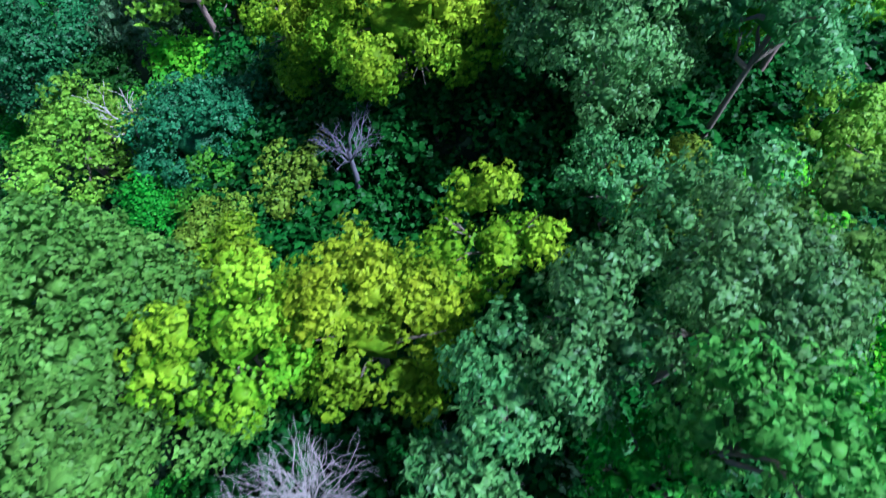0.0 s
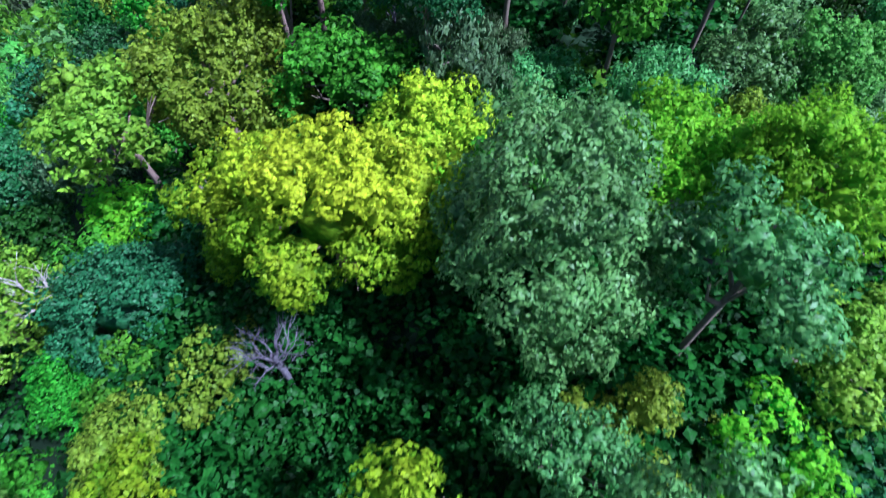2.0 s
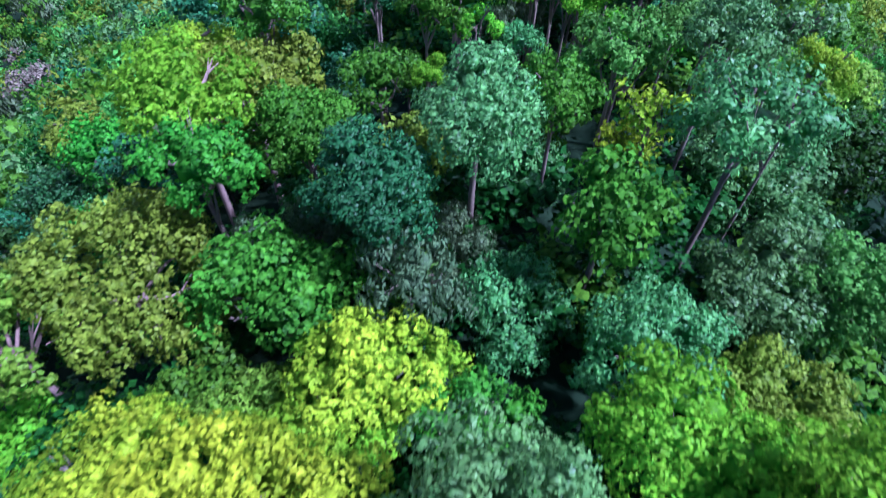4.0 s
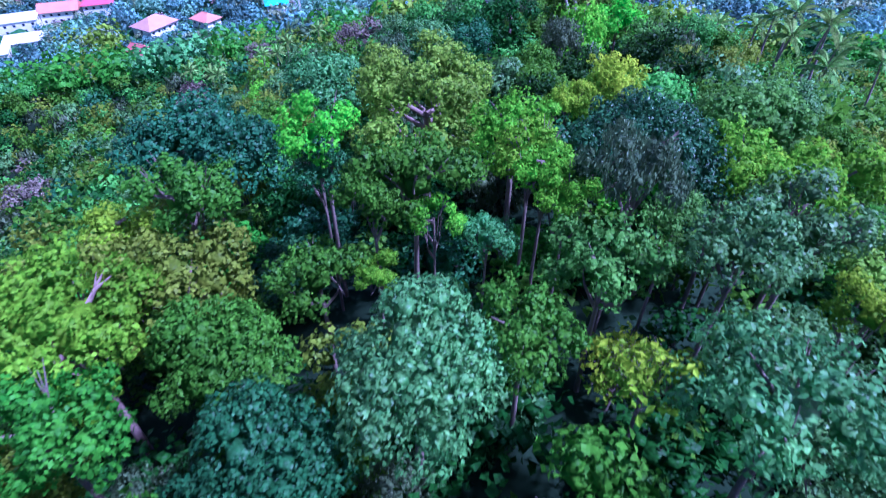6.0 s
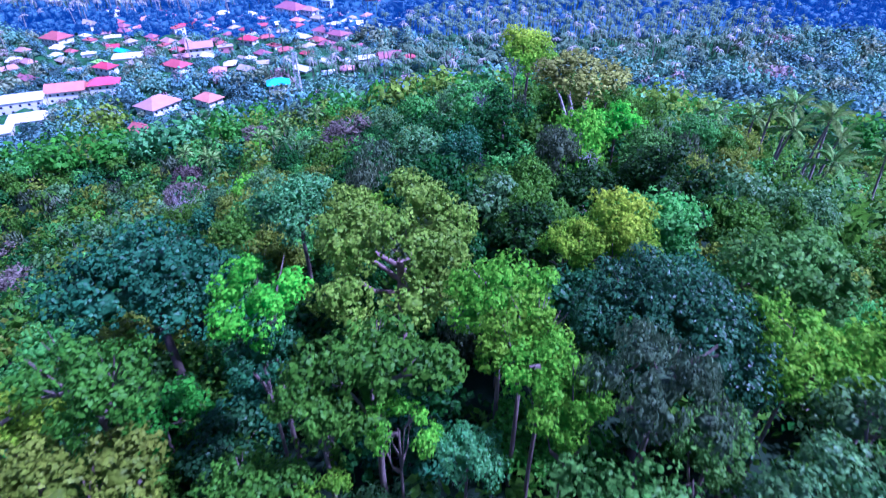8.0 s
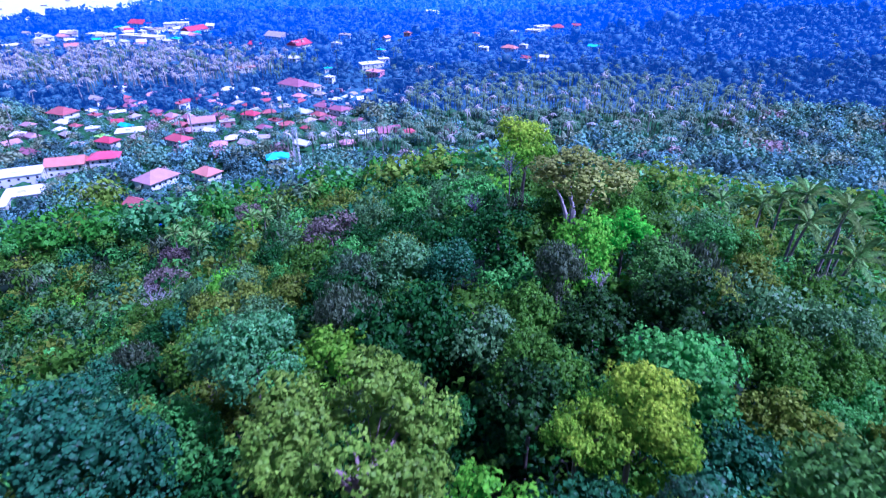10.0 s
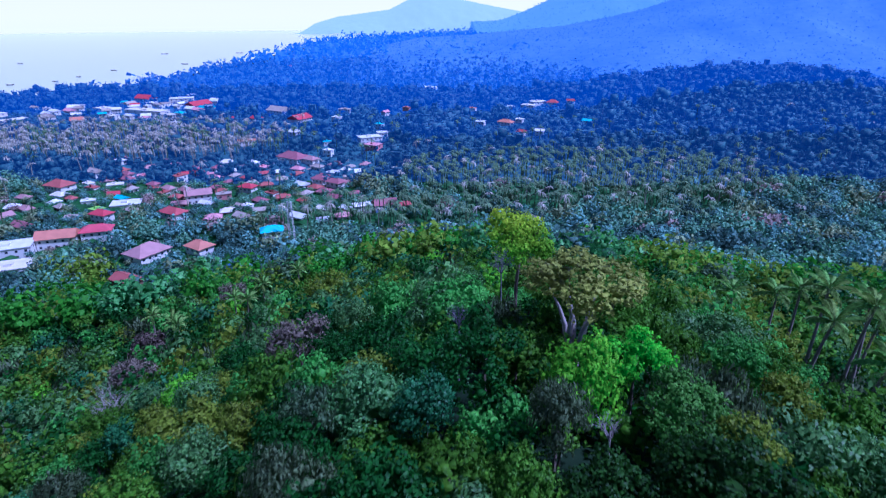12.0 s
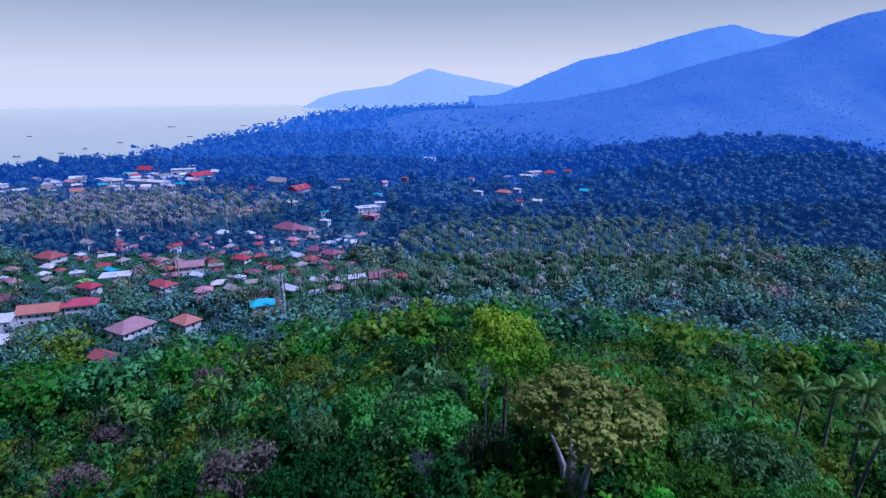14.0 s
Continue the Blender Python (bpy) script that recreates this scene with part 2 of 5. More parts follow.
sea_mat, n, l = material("sea")
p = n["Principled BSDF"]
# pale base colour also stands in for haze lying over the bay
p.inputs["Base Color"].default_value = (0.50, 0.58, 0.44, 1)
p.inputs["Roughness"].default_value = 0.22
wave = n.new("ShaderNodeTexNoise")
wave.inputs["Scale"].default_value, wave.inputs["Detail"].default_value = 0.08, 6
tc = n.new("ShaderNodeTexCoord")
bp = n.new("ShaderNodeBump")
bp.inputs["Strength"].default_value, bp.inputs["Distance"].default_value = 0.03, 0.5
l.new(tc.outputs["Object"], wave.inputs["Vector"])
l.new(wave.outputs["Fac"], bp.inputs["Height"])
l.new(bp.outputs[0], p.inputs["Normal"])
sea = new("water", mesh_of("water", [(-4700, 0, 0), (2200, 0, 0), (2200, 4750, 0), (-4700, 4750, 0)], [(0, 1, 2, 3)]))
sea.data.materials.append(sea_mat)
tagged(sea, "calm pale hazy sea in a wide bay", "sea", kind="structure")

# glowing ring whose painted colours stand in for haze where sea and sky meet
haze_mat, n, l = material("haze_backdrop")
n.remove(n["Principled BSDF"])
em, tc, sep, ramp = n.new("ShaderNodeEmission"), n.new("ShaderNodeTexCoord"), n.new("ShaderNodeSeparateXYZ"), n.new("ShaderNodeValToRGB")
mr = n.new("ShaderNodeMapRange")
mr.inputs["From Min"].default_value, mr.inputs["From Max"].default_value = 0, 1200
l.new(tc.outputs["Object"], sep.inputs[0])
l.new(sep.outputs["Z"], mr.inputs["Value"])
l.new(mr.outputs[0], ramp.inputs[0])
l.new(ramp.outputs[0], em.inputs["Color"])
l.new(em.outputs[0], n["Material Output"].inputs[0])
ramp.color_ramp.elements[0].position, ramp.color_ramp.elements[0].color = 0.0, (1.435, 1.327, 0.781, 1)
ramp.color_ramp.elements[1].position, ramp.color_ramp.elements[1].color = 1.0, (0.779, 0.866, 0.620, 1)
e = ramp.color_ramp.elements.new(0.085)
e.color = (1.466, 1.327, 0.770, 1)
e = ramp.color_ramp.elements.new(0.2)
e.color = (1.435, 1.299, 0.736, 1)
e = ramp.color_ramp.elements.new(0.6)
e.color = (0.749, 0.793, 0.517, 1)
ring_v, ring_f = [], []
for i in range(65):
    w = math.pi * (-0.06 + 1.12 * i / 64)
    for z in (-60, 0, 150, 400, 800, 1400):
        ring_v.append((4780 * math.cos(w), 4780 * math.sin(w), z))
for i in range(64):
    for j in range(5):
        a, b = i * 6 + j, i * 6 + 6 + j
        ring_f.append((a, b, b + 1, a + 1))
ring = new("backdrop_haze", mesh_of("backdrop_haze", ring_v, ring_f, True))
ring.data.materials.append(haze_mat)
tagged(ring, "glowing backdrop painted as pale lavender haze along the horizon", "sky", kind="structure")


slopes = {}


def ridge(name, y0, crest, depth, material_, label, seed, rough):
    """A wooded mountain range: its crest line over x, falling to both sides in y, with spurs and bumps."""
    xs = np.linspace(crest[0][0] - 40, crest[-1][0] + 40, 150)
    ys = np.linspace(-1, 0.6, 56)
    cz = np.interp(xs, [c[0] for c in crest], [c[1] for c in crest])
    V = []
    for v in ys:
        for x, c in zip(xs, cz):
            spur = noise.fractal(Vector((x / 260 + seed, v * 1.3, seed)), 1.0, 2.0, 4)
            fall = max(0.0, 1 - abs(v) ** 1.25 * (1 + 0.25 * spur))
            b = noise.noise(Vector((x / 22, v * depth / 22, seed))) * rough
            V.append((x, y0 + v * depth + spur * 40 * abs(v), c * fall + b * min(1, 0.3 + abs(v) * 2) - 2))
    k = np.arange(len(xs) * len(ys)).reshape(len(ys), len(xs))
    q = np.stack([k[:-1, :-1], k[:-1, 1:], k[1:, 1:], k[1:, :-1]], -1).reshape(-1, 4)
    ob = new(name, mesh_of(name, V, q, True))
    ob.data.materials.append(material_)
    slopes[name] = np.array(V)
    return tagged(ob, label, "mountain", kind="structure")


# haze put into the ridges as blue emission, paler for those farther off
FAR1 = rough_material("far_woods_front", (0.04, 0.08, 0.06), (0.09, 0.15, 0.09), 0.03, 0.8, 0.0, haze_glow=(0.054, 0.162, 0.54))
FAR2 = rough_material("far_woods_main", (0.02, 0.05, 0.03), (0.05, 0.09, 0.05), 0.02, 0.8, 0.0, haze_glow=(0.18, 0.375, 0.72))
FAR3 = rough_material("far_headland", (0.03, 0.05, 0.04), (0.05, 0.08, 0.05), 0.02, 0.8, 0.0, haze_glow=(0.57, 0.76, 0.85))
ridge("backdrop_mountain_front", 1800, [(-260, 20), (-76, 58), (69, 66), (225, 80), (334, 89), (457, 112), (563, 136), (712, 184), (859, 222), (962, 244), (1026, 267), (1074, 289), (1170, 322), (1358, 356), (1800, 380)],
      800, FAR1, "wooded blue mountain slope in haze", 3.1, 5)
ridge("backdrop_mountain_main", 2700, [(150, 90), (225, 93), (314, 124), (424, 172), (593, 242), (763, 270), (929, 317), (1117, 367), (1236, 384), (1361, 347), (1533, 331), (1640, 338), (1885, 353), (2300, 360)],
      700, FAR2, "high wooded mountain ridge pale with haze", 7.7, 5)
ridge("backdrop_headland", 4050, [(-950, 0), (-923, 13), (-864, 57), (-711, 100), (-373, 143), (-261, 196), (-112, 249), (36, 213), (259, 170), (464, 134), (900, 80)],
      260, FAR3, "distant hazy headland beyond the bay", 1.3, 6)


# ---- trees ----
def leaf_quads(rng, centres, radii, size, per, droop, slim, out=None):
    """Folded leaves scattered over small clusters; returns verts and quads."""
    n = len(centres) * per
    c = np.repeat(centres, per, 0)
    r = np.repeat(radii, per)[:, None]
    d = rng.normal(size=(n, 3))
    d[:, 2] = d[:, 2] * 0.9 + 0.35
    d /= np.linalg.norm(d, axis=1, keepdims=True)
    p = c + d * r * rng.uniform(0.7, 1.05, (n, 1))
    way = np.cross(d, rng.normal(size=(n, 3)))
    way /= np.linalg.norm(way, axis=1, keepdims=True) + 1e-6
    way = way + d * 0.35
    way[:, 2] -= droop
    way /= np.linalg.norm(way, axis=1, keepdims=True)
    nrm = d * 0.7 + rng.normal(size=(n, 3)) * 0.36 + np.array([0, 0, 0.25])
    if out is not None:
        nrm = nrm + np.repeat(out, per, 0) * 0.9
    side = np.cross(way, nrm)
    side /= np.linalg.norm(side, axis=1, keepdims=True) + 1e-6
    up = np.cross(side, way)
    L = size * rng.uniform(0.65, 1.3, (n, 1))
    W = L * slim
    V = np.stack([p, p + way * L * 0.5 + side * W + up * L * 0.08, p + way * L - up * L * 0.12, p + way * L * 0.5 - side * W + up * L * 0.08], 1)
    return V.reshape(-1, 3), np.arange(4 * n).reshape(-1, 4)


def puff(n):
    """A unit cube-sphere with n quads along an edge."""
    pts, faces, seen = [], [], {}

    def vert(p):
        key = tuple(round(v, 4) for v in p)
        if key not in seen:
            seen[key] = len(pts)
            pts.append(Vector(p).normalized())
        return seen[key]

    for ax in range(3):
        for sg in (-1, 1):
            for i in range(n):
                for j in range(n):
                    q = []
                    for (di, dj) in ((0, 0), (1, 0), (1, 1), (0, 1)):
                        c = [0, 0, 0]
                        c[ax] = sg
                        c[(ax + 1) % 3] = math.tan((2 * (i + di) / n - 1) * 0.785)
                        c[(ax + 2) % 3] = math.tan((2 * (j + dj) / n - 1) * 0.785)
                        q.append(vert(c))
                    faces.append(q if sg > 0 else q[::-1])
    return np.array([tuple(v) for v in pts]), np.array(faces)


crown_normals = {}
PUFF = {1: puff(1), 2: puff(2), 3: puff(3)}


def even_dirs(n, turn=0.0):
    """n directions spread evenly over a sphere."""
    k = np.arange(n) + 0.5
    z = 1 - 2 * k / n
    a = k * 2.399963 + turn
    s = np.sqrt(1 - z * z)
    return np.stack([s * np.cos(a), s * np.sin(a), z], 1)


def unit(v):
    return v / (np.linalg.norm(v, axis=-1, keepdims=True) + 1e-9)


def crown_mesh(name, seed, R=3.0, H=2.6, leaf=0.2, spacing=0.42, per=16, droop=0.4, slim=0.38, low=-0.45, gaps=0.0, lobe=(0.26, 0.42), core=2, tuft=0.62, thin=0.0):
    """Billowing boughs, each covered all over with tufts of leaves; boughs part where shade shows between them."""
    rng = np.random.default_rng(seed)
    if R > 4:
        lobe = (lobe[0] * 0.78, lobe[1] * 0.84)
    n = max(6, int(11 * (R / 3.0) ** 0.9 * (0.34 / np.mean(lobe)) ** 1.6))
    k = np.arange(n) + 0.5
    z = 1 - (1 - low) * k / n
    a = k * 2.399963 + rng.uniform(0, 6.28)
    s = np.sqrt(np.clip(1 - z * z, 0, 1))
    d = unit(np.stack([s * np.cos(a), s * np.sin(a), z], 1) + rng.normal(size=(n, 3)) * 0.2)
    rad = R * rng.uniform(*lobe, n)
    shape = np.array([R, R, H])
    az = np.arctan2(d[:, 1], d[:, 0])
    uneven = 0.93 + 0.16 * np.sin(2 * az + rng.uniform(0, 6)) * s + 0.10 * np.sin(3 * az + rng.uniform(0, 6)) + rng.uniform(-0.20, 0.13, n)
    c = d * (shape - rad[:, None] * np.array([1, 1, min(1.0, H / R)])) * uneven[:, None]
    keep = rng.random(n) >= gaps
    c, rad, d = c[keep], rad[keep], d[keep]
    # lesser boughs stand out from the larger ones
    kn = 5 if spacing < 1.0 else 2 if spacing < 1.8 else 0
    e = unit(rng.normal(size=(len(c) * kn, 3)) + np.repeat(d, kn, 0) * 1.1 + np.array([0, 0, 0.35]))
    kr = np.repeat(rad, kn) * rng.uniform(0.34, 0.58, len(e))
    kc = np.repeat(c, kn, 0) + e * (np.repeat(rad, kn) * rng.uniform(0.8, 1.12, len(e)))[:, None]
    c, rad, d = np.concatenate([c, kc]), np.concatenate([rad * 0.92, kr]), np.concatenate([d, unit(np.repeat(d, kn, 0) + e)])
    n = len(c)
    squash = np.array([1, 1, 0.86])
    T, D, TR = [], [], []
    for i in range(n):
        m = max(6, int(4 * math.pi * (rad[i] / spacing) ** 2))
        e = unit(even_dirs(m, rng.uniform(0, 6)) + rng.normal(size=(m, 3)) * 0.22)
        p = c[i] + e * squash * rad[i] * rng.uniform(0.84, 1.06, (m, 1))
        away = (e * d[i]).sum(1) + 0.35 * e[:, 2]
        gap = np.linalg.norm((p[:, None] - c[None]) / squash, axis=2) / rad[None]
        gap[:, i] = 9
        ok = (away > -0.25) & (gap.min(1) > 0.88) & (rng.random(m) >= thin)
        T.append(p[ok]), D.append(e[ok]), TR.append(np.full(ok.sum(), spacing * tuft))
    T, D, TR = np.concatenate(T), np.concatenate(D), np.concatenate(TR)
    TR = TR * rng.uniform(0.75, 1.3, len(TR))
    # leaves of every tuft fan out from its middle
    m = len(T) * per
    c0, d0, r0 = np.repeat(T, per, 0), np.repeat(D, per, 0), np.repeat(TR, per)[:, None]
    q = unit(d0 * rng.uniform(0.15, 1.1, (m, 1)) + rng.normal(size=(m, 3)) * 0.62)
    p = c0 + q * r0 * rng.uniform(0.45, 1.0, (m, 1))
    way = unit(unit(np.cross(q, rng.normal(size=(m, 3)))) * 0.75 + q * 0.5 - np.array([0, 0, droop]))
    side = unit(np.cross(way, q * 0.8 + rng.normal(size=(m, 3)) * 0.38 + np.array([0, 0, 0.3])))
    up = np.cross(side, way)
    L = leaf * rng.uniform(0.7, 1.3, (m, 1))
    W = L * slim
    p = p - way * L * 0.35
    V = np.stack([p, p + way * L * 0.45 + side * W + up * L * 0.07, p + way * L - up * L * 0.14, p + way * L * 0.45 - side * W + up * L * 0.07], 1).reshape(-1, 3)
    whole = unit(V / shape)
    N = unit(np.repeat(q, 4, 0) * 0.5 + np.repeat(d0, 4, 0) * 0.55 + whole * 0.25)
    Fq, N = facing(V, np.arange(4 * m).reshape(-1, 4), N, 0.65 if spacing < 1.0 else 0.35)
    Vs, Fs, Ns, base = [V], [Fq], [N], len(V)
    pv, pf = PUFF[core]
    for i in range(n):
        pv, pf = PUFF[core if rad[i] > 0.17 * R else 1]
        wob = (0.6 if rad[i] > 0.2 * R else 0.45) + 0.1 * np.sin(pv @ rng.normal(size=3) * 4 + rng.uniform(0, 6)) + rng.uniform(-0.12, 0.06, len(pv))
        Vs.append(c[i] + pv * (wob * rad[i])[:, None] * squash)
        Fs.append(pf + base)
        Ns.append(pv)
        base += len(pv)
    if not gaps:
        Vs.append(pv * shape * 0.4), Fs.append(pf + base), Ns.append(pv)
    N = np.concatenate(Ns)
    return mesh_of(name, np.concatenate(Vs), np.concatenate(Fs), True, N), N


def limb_paths(rng, h, R, H, count=6, wob=0.25):
    """Trunk to a height h with limbs that spread into a crown of radius R round its top."""
    top = Vector((rng.uniform(-.3, .3), rng.uniform(-.3, .3), h))
    trunk = [(Vector((0, 0, -0.6)), 0.22), (Vector((rng.uniform(-.15, .15), rng.uniform(-.15, .15), h * 0.45)), 0.17), (top, 0.12)]
    paths = [trunk]
    for i in range(count):
        w = 2 * math.pi * i / count + rng.uniform(-.4, .4)
        a = trunk[1][0].lerp(top, rng.uniform(0.3, 1))
        b = Vector((math.cos(w) * R * 0.62, math.sin(w) * R * 0.62, h + H * rng.uniform(-0.2, 0.28)))
        mid = a.lerp(b, 0.5) + Vector((rng.uniform(-wob, wob), rng.uniform(-wob, wob), rng.uniform(-wob, wob * 2)))
        paths.append([(a, 0.085), (mid, 0.06), (b, 0.02)])
        for j in range(2):
            e = b + Vector((rng.uniform(-.6, .6), rng.uniform(-.6, .6), rng.uniform(-.2, .25))) * R * 0.25
            paths.append([(mid.lerp(b, 0.4), 0.04), (e, 0.012)])
    return paths


def twig_paths(rng, R, H, count, depth=3, thick=0.05):
    """A bare, branching crown."""
    paths = []

    def grow(p, d, length, r, level):
        q = p + d * length
        mid = p.lerp(q, 0.5) + Vector((rng.uniform(-.1, .1), rng.uniform(-.1, .1), rng.uniform(-.05, .1))) * length
        paths.append([(p, r), (mid, r * 0.8), (q, r * 0.5)])
        if level:
            for _ in range(3):
                e = (d + Vector((rng.uniform(-.8, .8), rng.uniform(-.8, .8), rng.uniform(-.3, .6)))).normalized()
                grow(p.lerp(q, rng.uniform(0.5, 1)), e, length * rng.uniform(0.5, 0.8), r * 0.5, level - 1)

    for i in range(count):
        w = 2 * math.pi * i / count + rng.uniform(-.3, .3)
        t = rng.uniform(0.25, 0.9)
        d = Vector((math.cos(w) * t * R, math.sin(w) * t * R, H)).normalized()
        grow(Vector((0, 0, -H * 0.4)), d, R * rng.uniform(0.5, 0.75), thick, depth)
    return paths


# crown shapes by nearness: leaf length, distance of the tufts, leaves in a tuft
GRADE = {1: (0.185, 0.44, 14), 2: (0.26, 0.62, 12), 3: (0.32, 0.84, 9), 4: (0.8, 2.0, 6), 5: (0.75, 1.9, 4), 6: (0.78, 1.85, 5)}
FORM = {
    "round": dict(H=2.5, low=-0.4),
    "tall": dict(H=3.6, low=-0.6),
    "umbrella": dict(H=1.5, low=-0.1),
    "open": dict(H=2.3, low=-0.3, gaps=0.16, lobe=(0.2, 0.34), thin=0.1),
    "weeping": dict(H=2.5, low=-0.5),
}
# leaf shapes: length, slimness, droop, size of a tuft
FOLIAGE = {"broad": (1.0, 0.36, 0.4, 0.62), "whorl": (1.1, 0.26, 0.5, 0.74), "fine": (0.78, 0.46, 0.15, 0.6), "hanging": (1.35, 0.15, 1.8, 0.7)}
LEAFING = {"mint": "whorl", "glossy": "whorl", "palm": "whorl", "teal": "fine", "dark": "fine", "willow": "hanging"}
crowns, stems = {}, {}


def crown_of(grade, form, foliage, variant, big=3.0):
    """A shared crown of radius big; its leaves keep their size."""
    key = (grade, form, foliage, variant, big)
    if key not in crowns:
        size, gap, per = GRADE[grade]
        longer, slim, droop, tuft = FOLIAGE[foliage]
        kw = dict(FORM[form])
        kw["H"] = kw["H"] * big / 3
        per = int(per * min(2.0, 0.9 * 0.36 / (slim * longer ** 2)) ** 0.7)
        crowns[key], crown_normals[key] = crown_mesh("crown", 100 * grade + 10 * len(form) + variant, big, leaf=size * longer, spacing=gap, per=per, droop=droop, slim=slim, tuft=tuft, core={1: 3, 2: 2, 3: 2, 4: 1, 5: 1, 6: 1}[grade], **kw)
    return crowns[key]


def stem_of(variant, count=5):
    key = (variant, count)
    if key not in stems:
        rng = random.Random(variant * 7 + count)
        V, Fq = tubes(limb_paths(rng, 4.2, 3.0, 2.4, count), 5)
        stems[key] = mesh_of("trunk", V, Fq, True)
    return stems[key]


WORDS = {
    "yellow": "yellow-green leafy tree with golden young shoots", "green": "fresh green broadleaf tree with dense clustered foliage",
    "pale": "pale green broadleaf tree in full leaf", "mint": "grey-green tree with glossy feathery leaf whorls",
    "teal": "dense bluish-green tree with small leaves", "glossy": "broad dark tree with large grey-green leaves", "olive": "olive-green tree with thin sunlit foliage",
    "willow": "grey-green weeping tree with fine drooping twigs", "dark": "dark green tree with a dense shaded crown",
    "lime": "bright lime-green tree with light young leaves", "tan": "tan-olive tree with thin dry foliage", "brown": "dry pinkish-brown tree with sparse withered leaves",
}
taken = []
serial = [0]


def tree(x, y, top, r, species, form="round", grade=1, high=1.0, branches=5, label="", group="forest trees", bark=None):
    """A tree whose crown reaches up to top with the radius r; high stretches the crown."""
    serial[0] += 1
    k = serial[0]
    g = float(ground_z(x, y)) - 0.15
    s = r / 3.0
    H = FORM[form]["H"] * s * high
    mid = max(top - H * 1.12, g + 1.2)
    ob = thing("tree", pose(x, y, g), label or WORDS[species], "tree", group)
    tr = part("trunk", stem_of(k % 5, branches), bark or BARK, ob)
    tr.scale = (s, s, (mid - g) / 4.2)
    tr.rotation_euler.z = k * 1.7
    big = 3.0 if grade > 2 else (2.0 if r < 2.3 else 3.0 if r < 3.6 else 4.2 if r < 4.9 else 5.6)
    cr = part("crown", crown_of(grade, form, LEAFING.get(species, "broad"), k % 3 if big == 3.0 else k % 2, big), LEAF[species], ob)
    cr.location.z = mid - g
    cr.scale = (r / big, r / big, r / big * high)
    cr.rotation_euler.z = k * 2.3
    taken.append((x, y, r, mid + H))
    return ob


def bare_tree(x, y, top, r, bark, label, leaves="", seed=0, count=7, depth=3, thick=0.05, per=0.25):
    rng = random.Random(seed)
    g = float(ground_z(x, y)) - 0.15
    ob = thing("bare_tree", pose(x, y, g), label, "tree", "forest trees")
    mid = top - g - r * 0.8
    paths = [[(Vector((0, 0, -0.4)), thick * 3), (Vector((0.1, 0.05, mid * 0.5)), thick * 2.6), (Vector((0, 0, mid)), thick * 2)]]
    V, Fq = tubes(paths, 6)
    part("trunk", mesh_of("trunk", V, Fq, True), bark, ob)
    twigs = twig_paths(rng, r, r * 1.1, count, depth, thick)
    V, Fq = tubes(twigs, 4)
    tw = part("branching_top", mesh_of("branching_top", V, Fq, True), bark, ob)
    tw.location.z = mid
    if leaves:
        tips = np.array([tuple(pp[-1][0]) for pp in twigs])
        nr = np.random.default_rng(seed)
        tips = tips[nr.random(len(tips)) < per]
        V, Fq = leaf_quads(nr, tips, np.full(len(tips), 0.28), 0.28, 9, 0.5, 0.3)
        cr = part("crown", mesh_of("crown", V, Fq), LEAF[leaves], ob)
        cr.location.z = mid
    taken.append((x, y, r * 0.9, top))
    return ob


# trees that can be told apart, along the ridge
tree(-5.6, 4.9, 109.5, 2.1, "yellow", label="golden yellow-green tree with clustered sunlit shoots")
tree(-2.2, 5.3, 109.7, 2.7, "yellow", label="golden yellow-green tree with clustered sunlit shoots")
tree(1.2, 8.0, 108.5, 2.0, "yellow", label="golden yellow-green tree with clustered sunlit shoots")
tree(-12.0, 5.2, 109.6, 5.5, "pale", label="large pale green tree with a broad soft crown")
tree(1.0, 3.2, 110.9, 1.7, "mint", label="green tree with clustered glossy leaves")
tree(2.9, 4.5, 111.5, 1.8, "mint", label="green tree with clustered glossy leaves")
tree(3.8, 1.7, 109.7, 1.5, "green")
tree(5.2, 10.2, 107.9, 1.6, "mint")
tree(7.3, 8.0, 110.2, 2.1, "mint")
tree(5.8, 4.6, 112.6, 2.3, "mint")
tree(8.2, 5.7, 112.2, 1.7, "pale")
tree(5.4, 1.9, 113.0, 1.9, "pale")
tree(-12.5, 18.6, 101.0, 3.6, "teal", label="round dense bluish-green tree with small leaves")
tree(-14.0, 15.2, 98.6, 2.3, "green")
tree(-10.9, 15.0, 98.1, 2.1, "green")
tree(-18.8, 18.3, 99.8, 3.4, "olive", "open")
tree(-25.2, 27.2, 99.9, 5.1, "teal", "round", 2)
tree(-15.0, 24.8, 98.2, 2.2, "lime", "round", 2)
tree(5.3, 16.2, 111.3, 3.8, "mint", label="grey-green tree with glossy feathery leaf whorls")
tree(9.8, 14.2, 111.3, 2.1, "mint")
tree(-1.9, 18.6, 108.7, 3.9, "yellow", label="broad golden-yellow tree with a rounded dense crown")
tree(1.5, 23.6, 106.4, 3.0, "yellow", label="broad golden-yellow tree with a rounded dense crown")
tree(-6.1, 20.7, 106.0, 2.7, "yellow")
tree(10.8, 20.1, 108.7, 2.8, "lime", branches=9, bark=PINK_BARK, label="vivid green tree with pale twisting limbs")
tree(13.0, 17.8, 110.9, 2.6, "lime", branches=9, bark=PINK_BARK, label="vivid green tree with pale twisting limbs")
tree(-9.2, 29.0, 105.7, 4.5, "olive", "open", branches=9, bark=PINK_BARK, label="olive-yellow tree with pinkish bare limbs showing")
tree(-13.2, 26.1, 104.9, 3.2, "olive", "open", 2, branches=9, bark=PINK_BARK, label="olive-yellow tree with pinkish bare limbs showing")
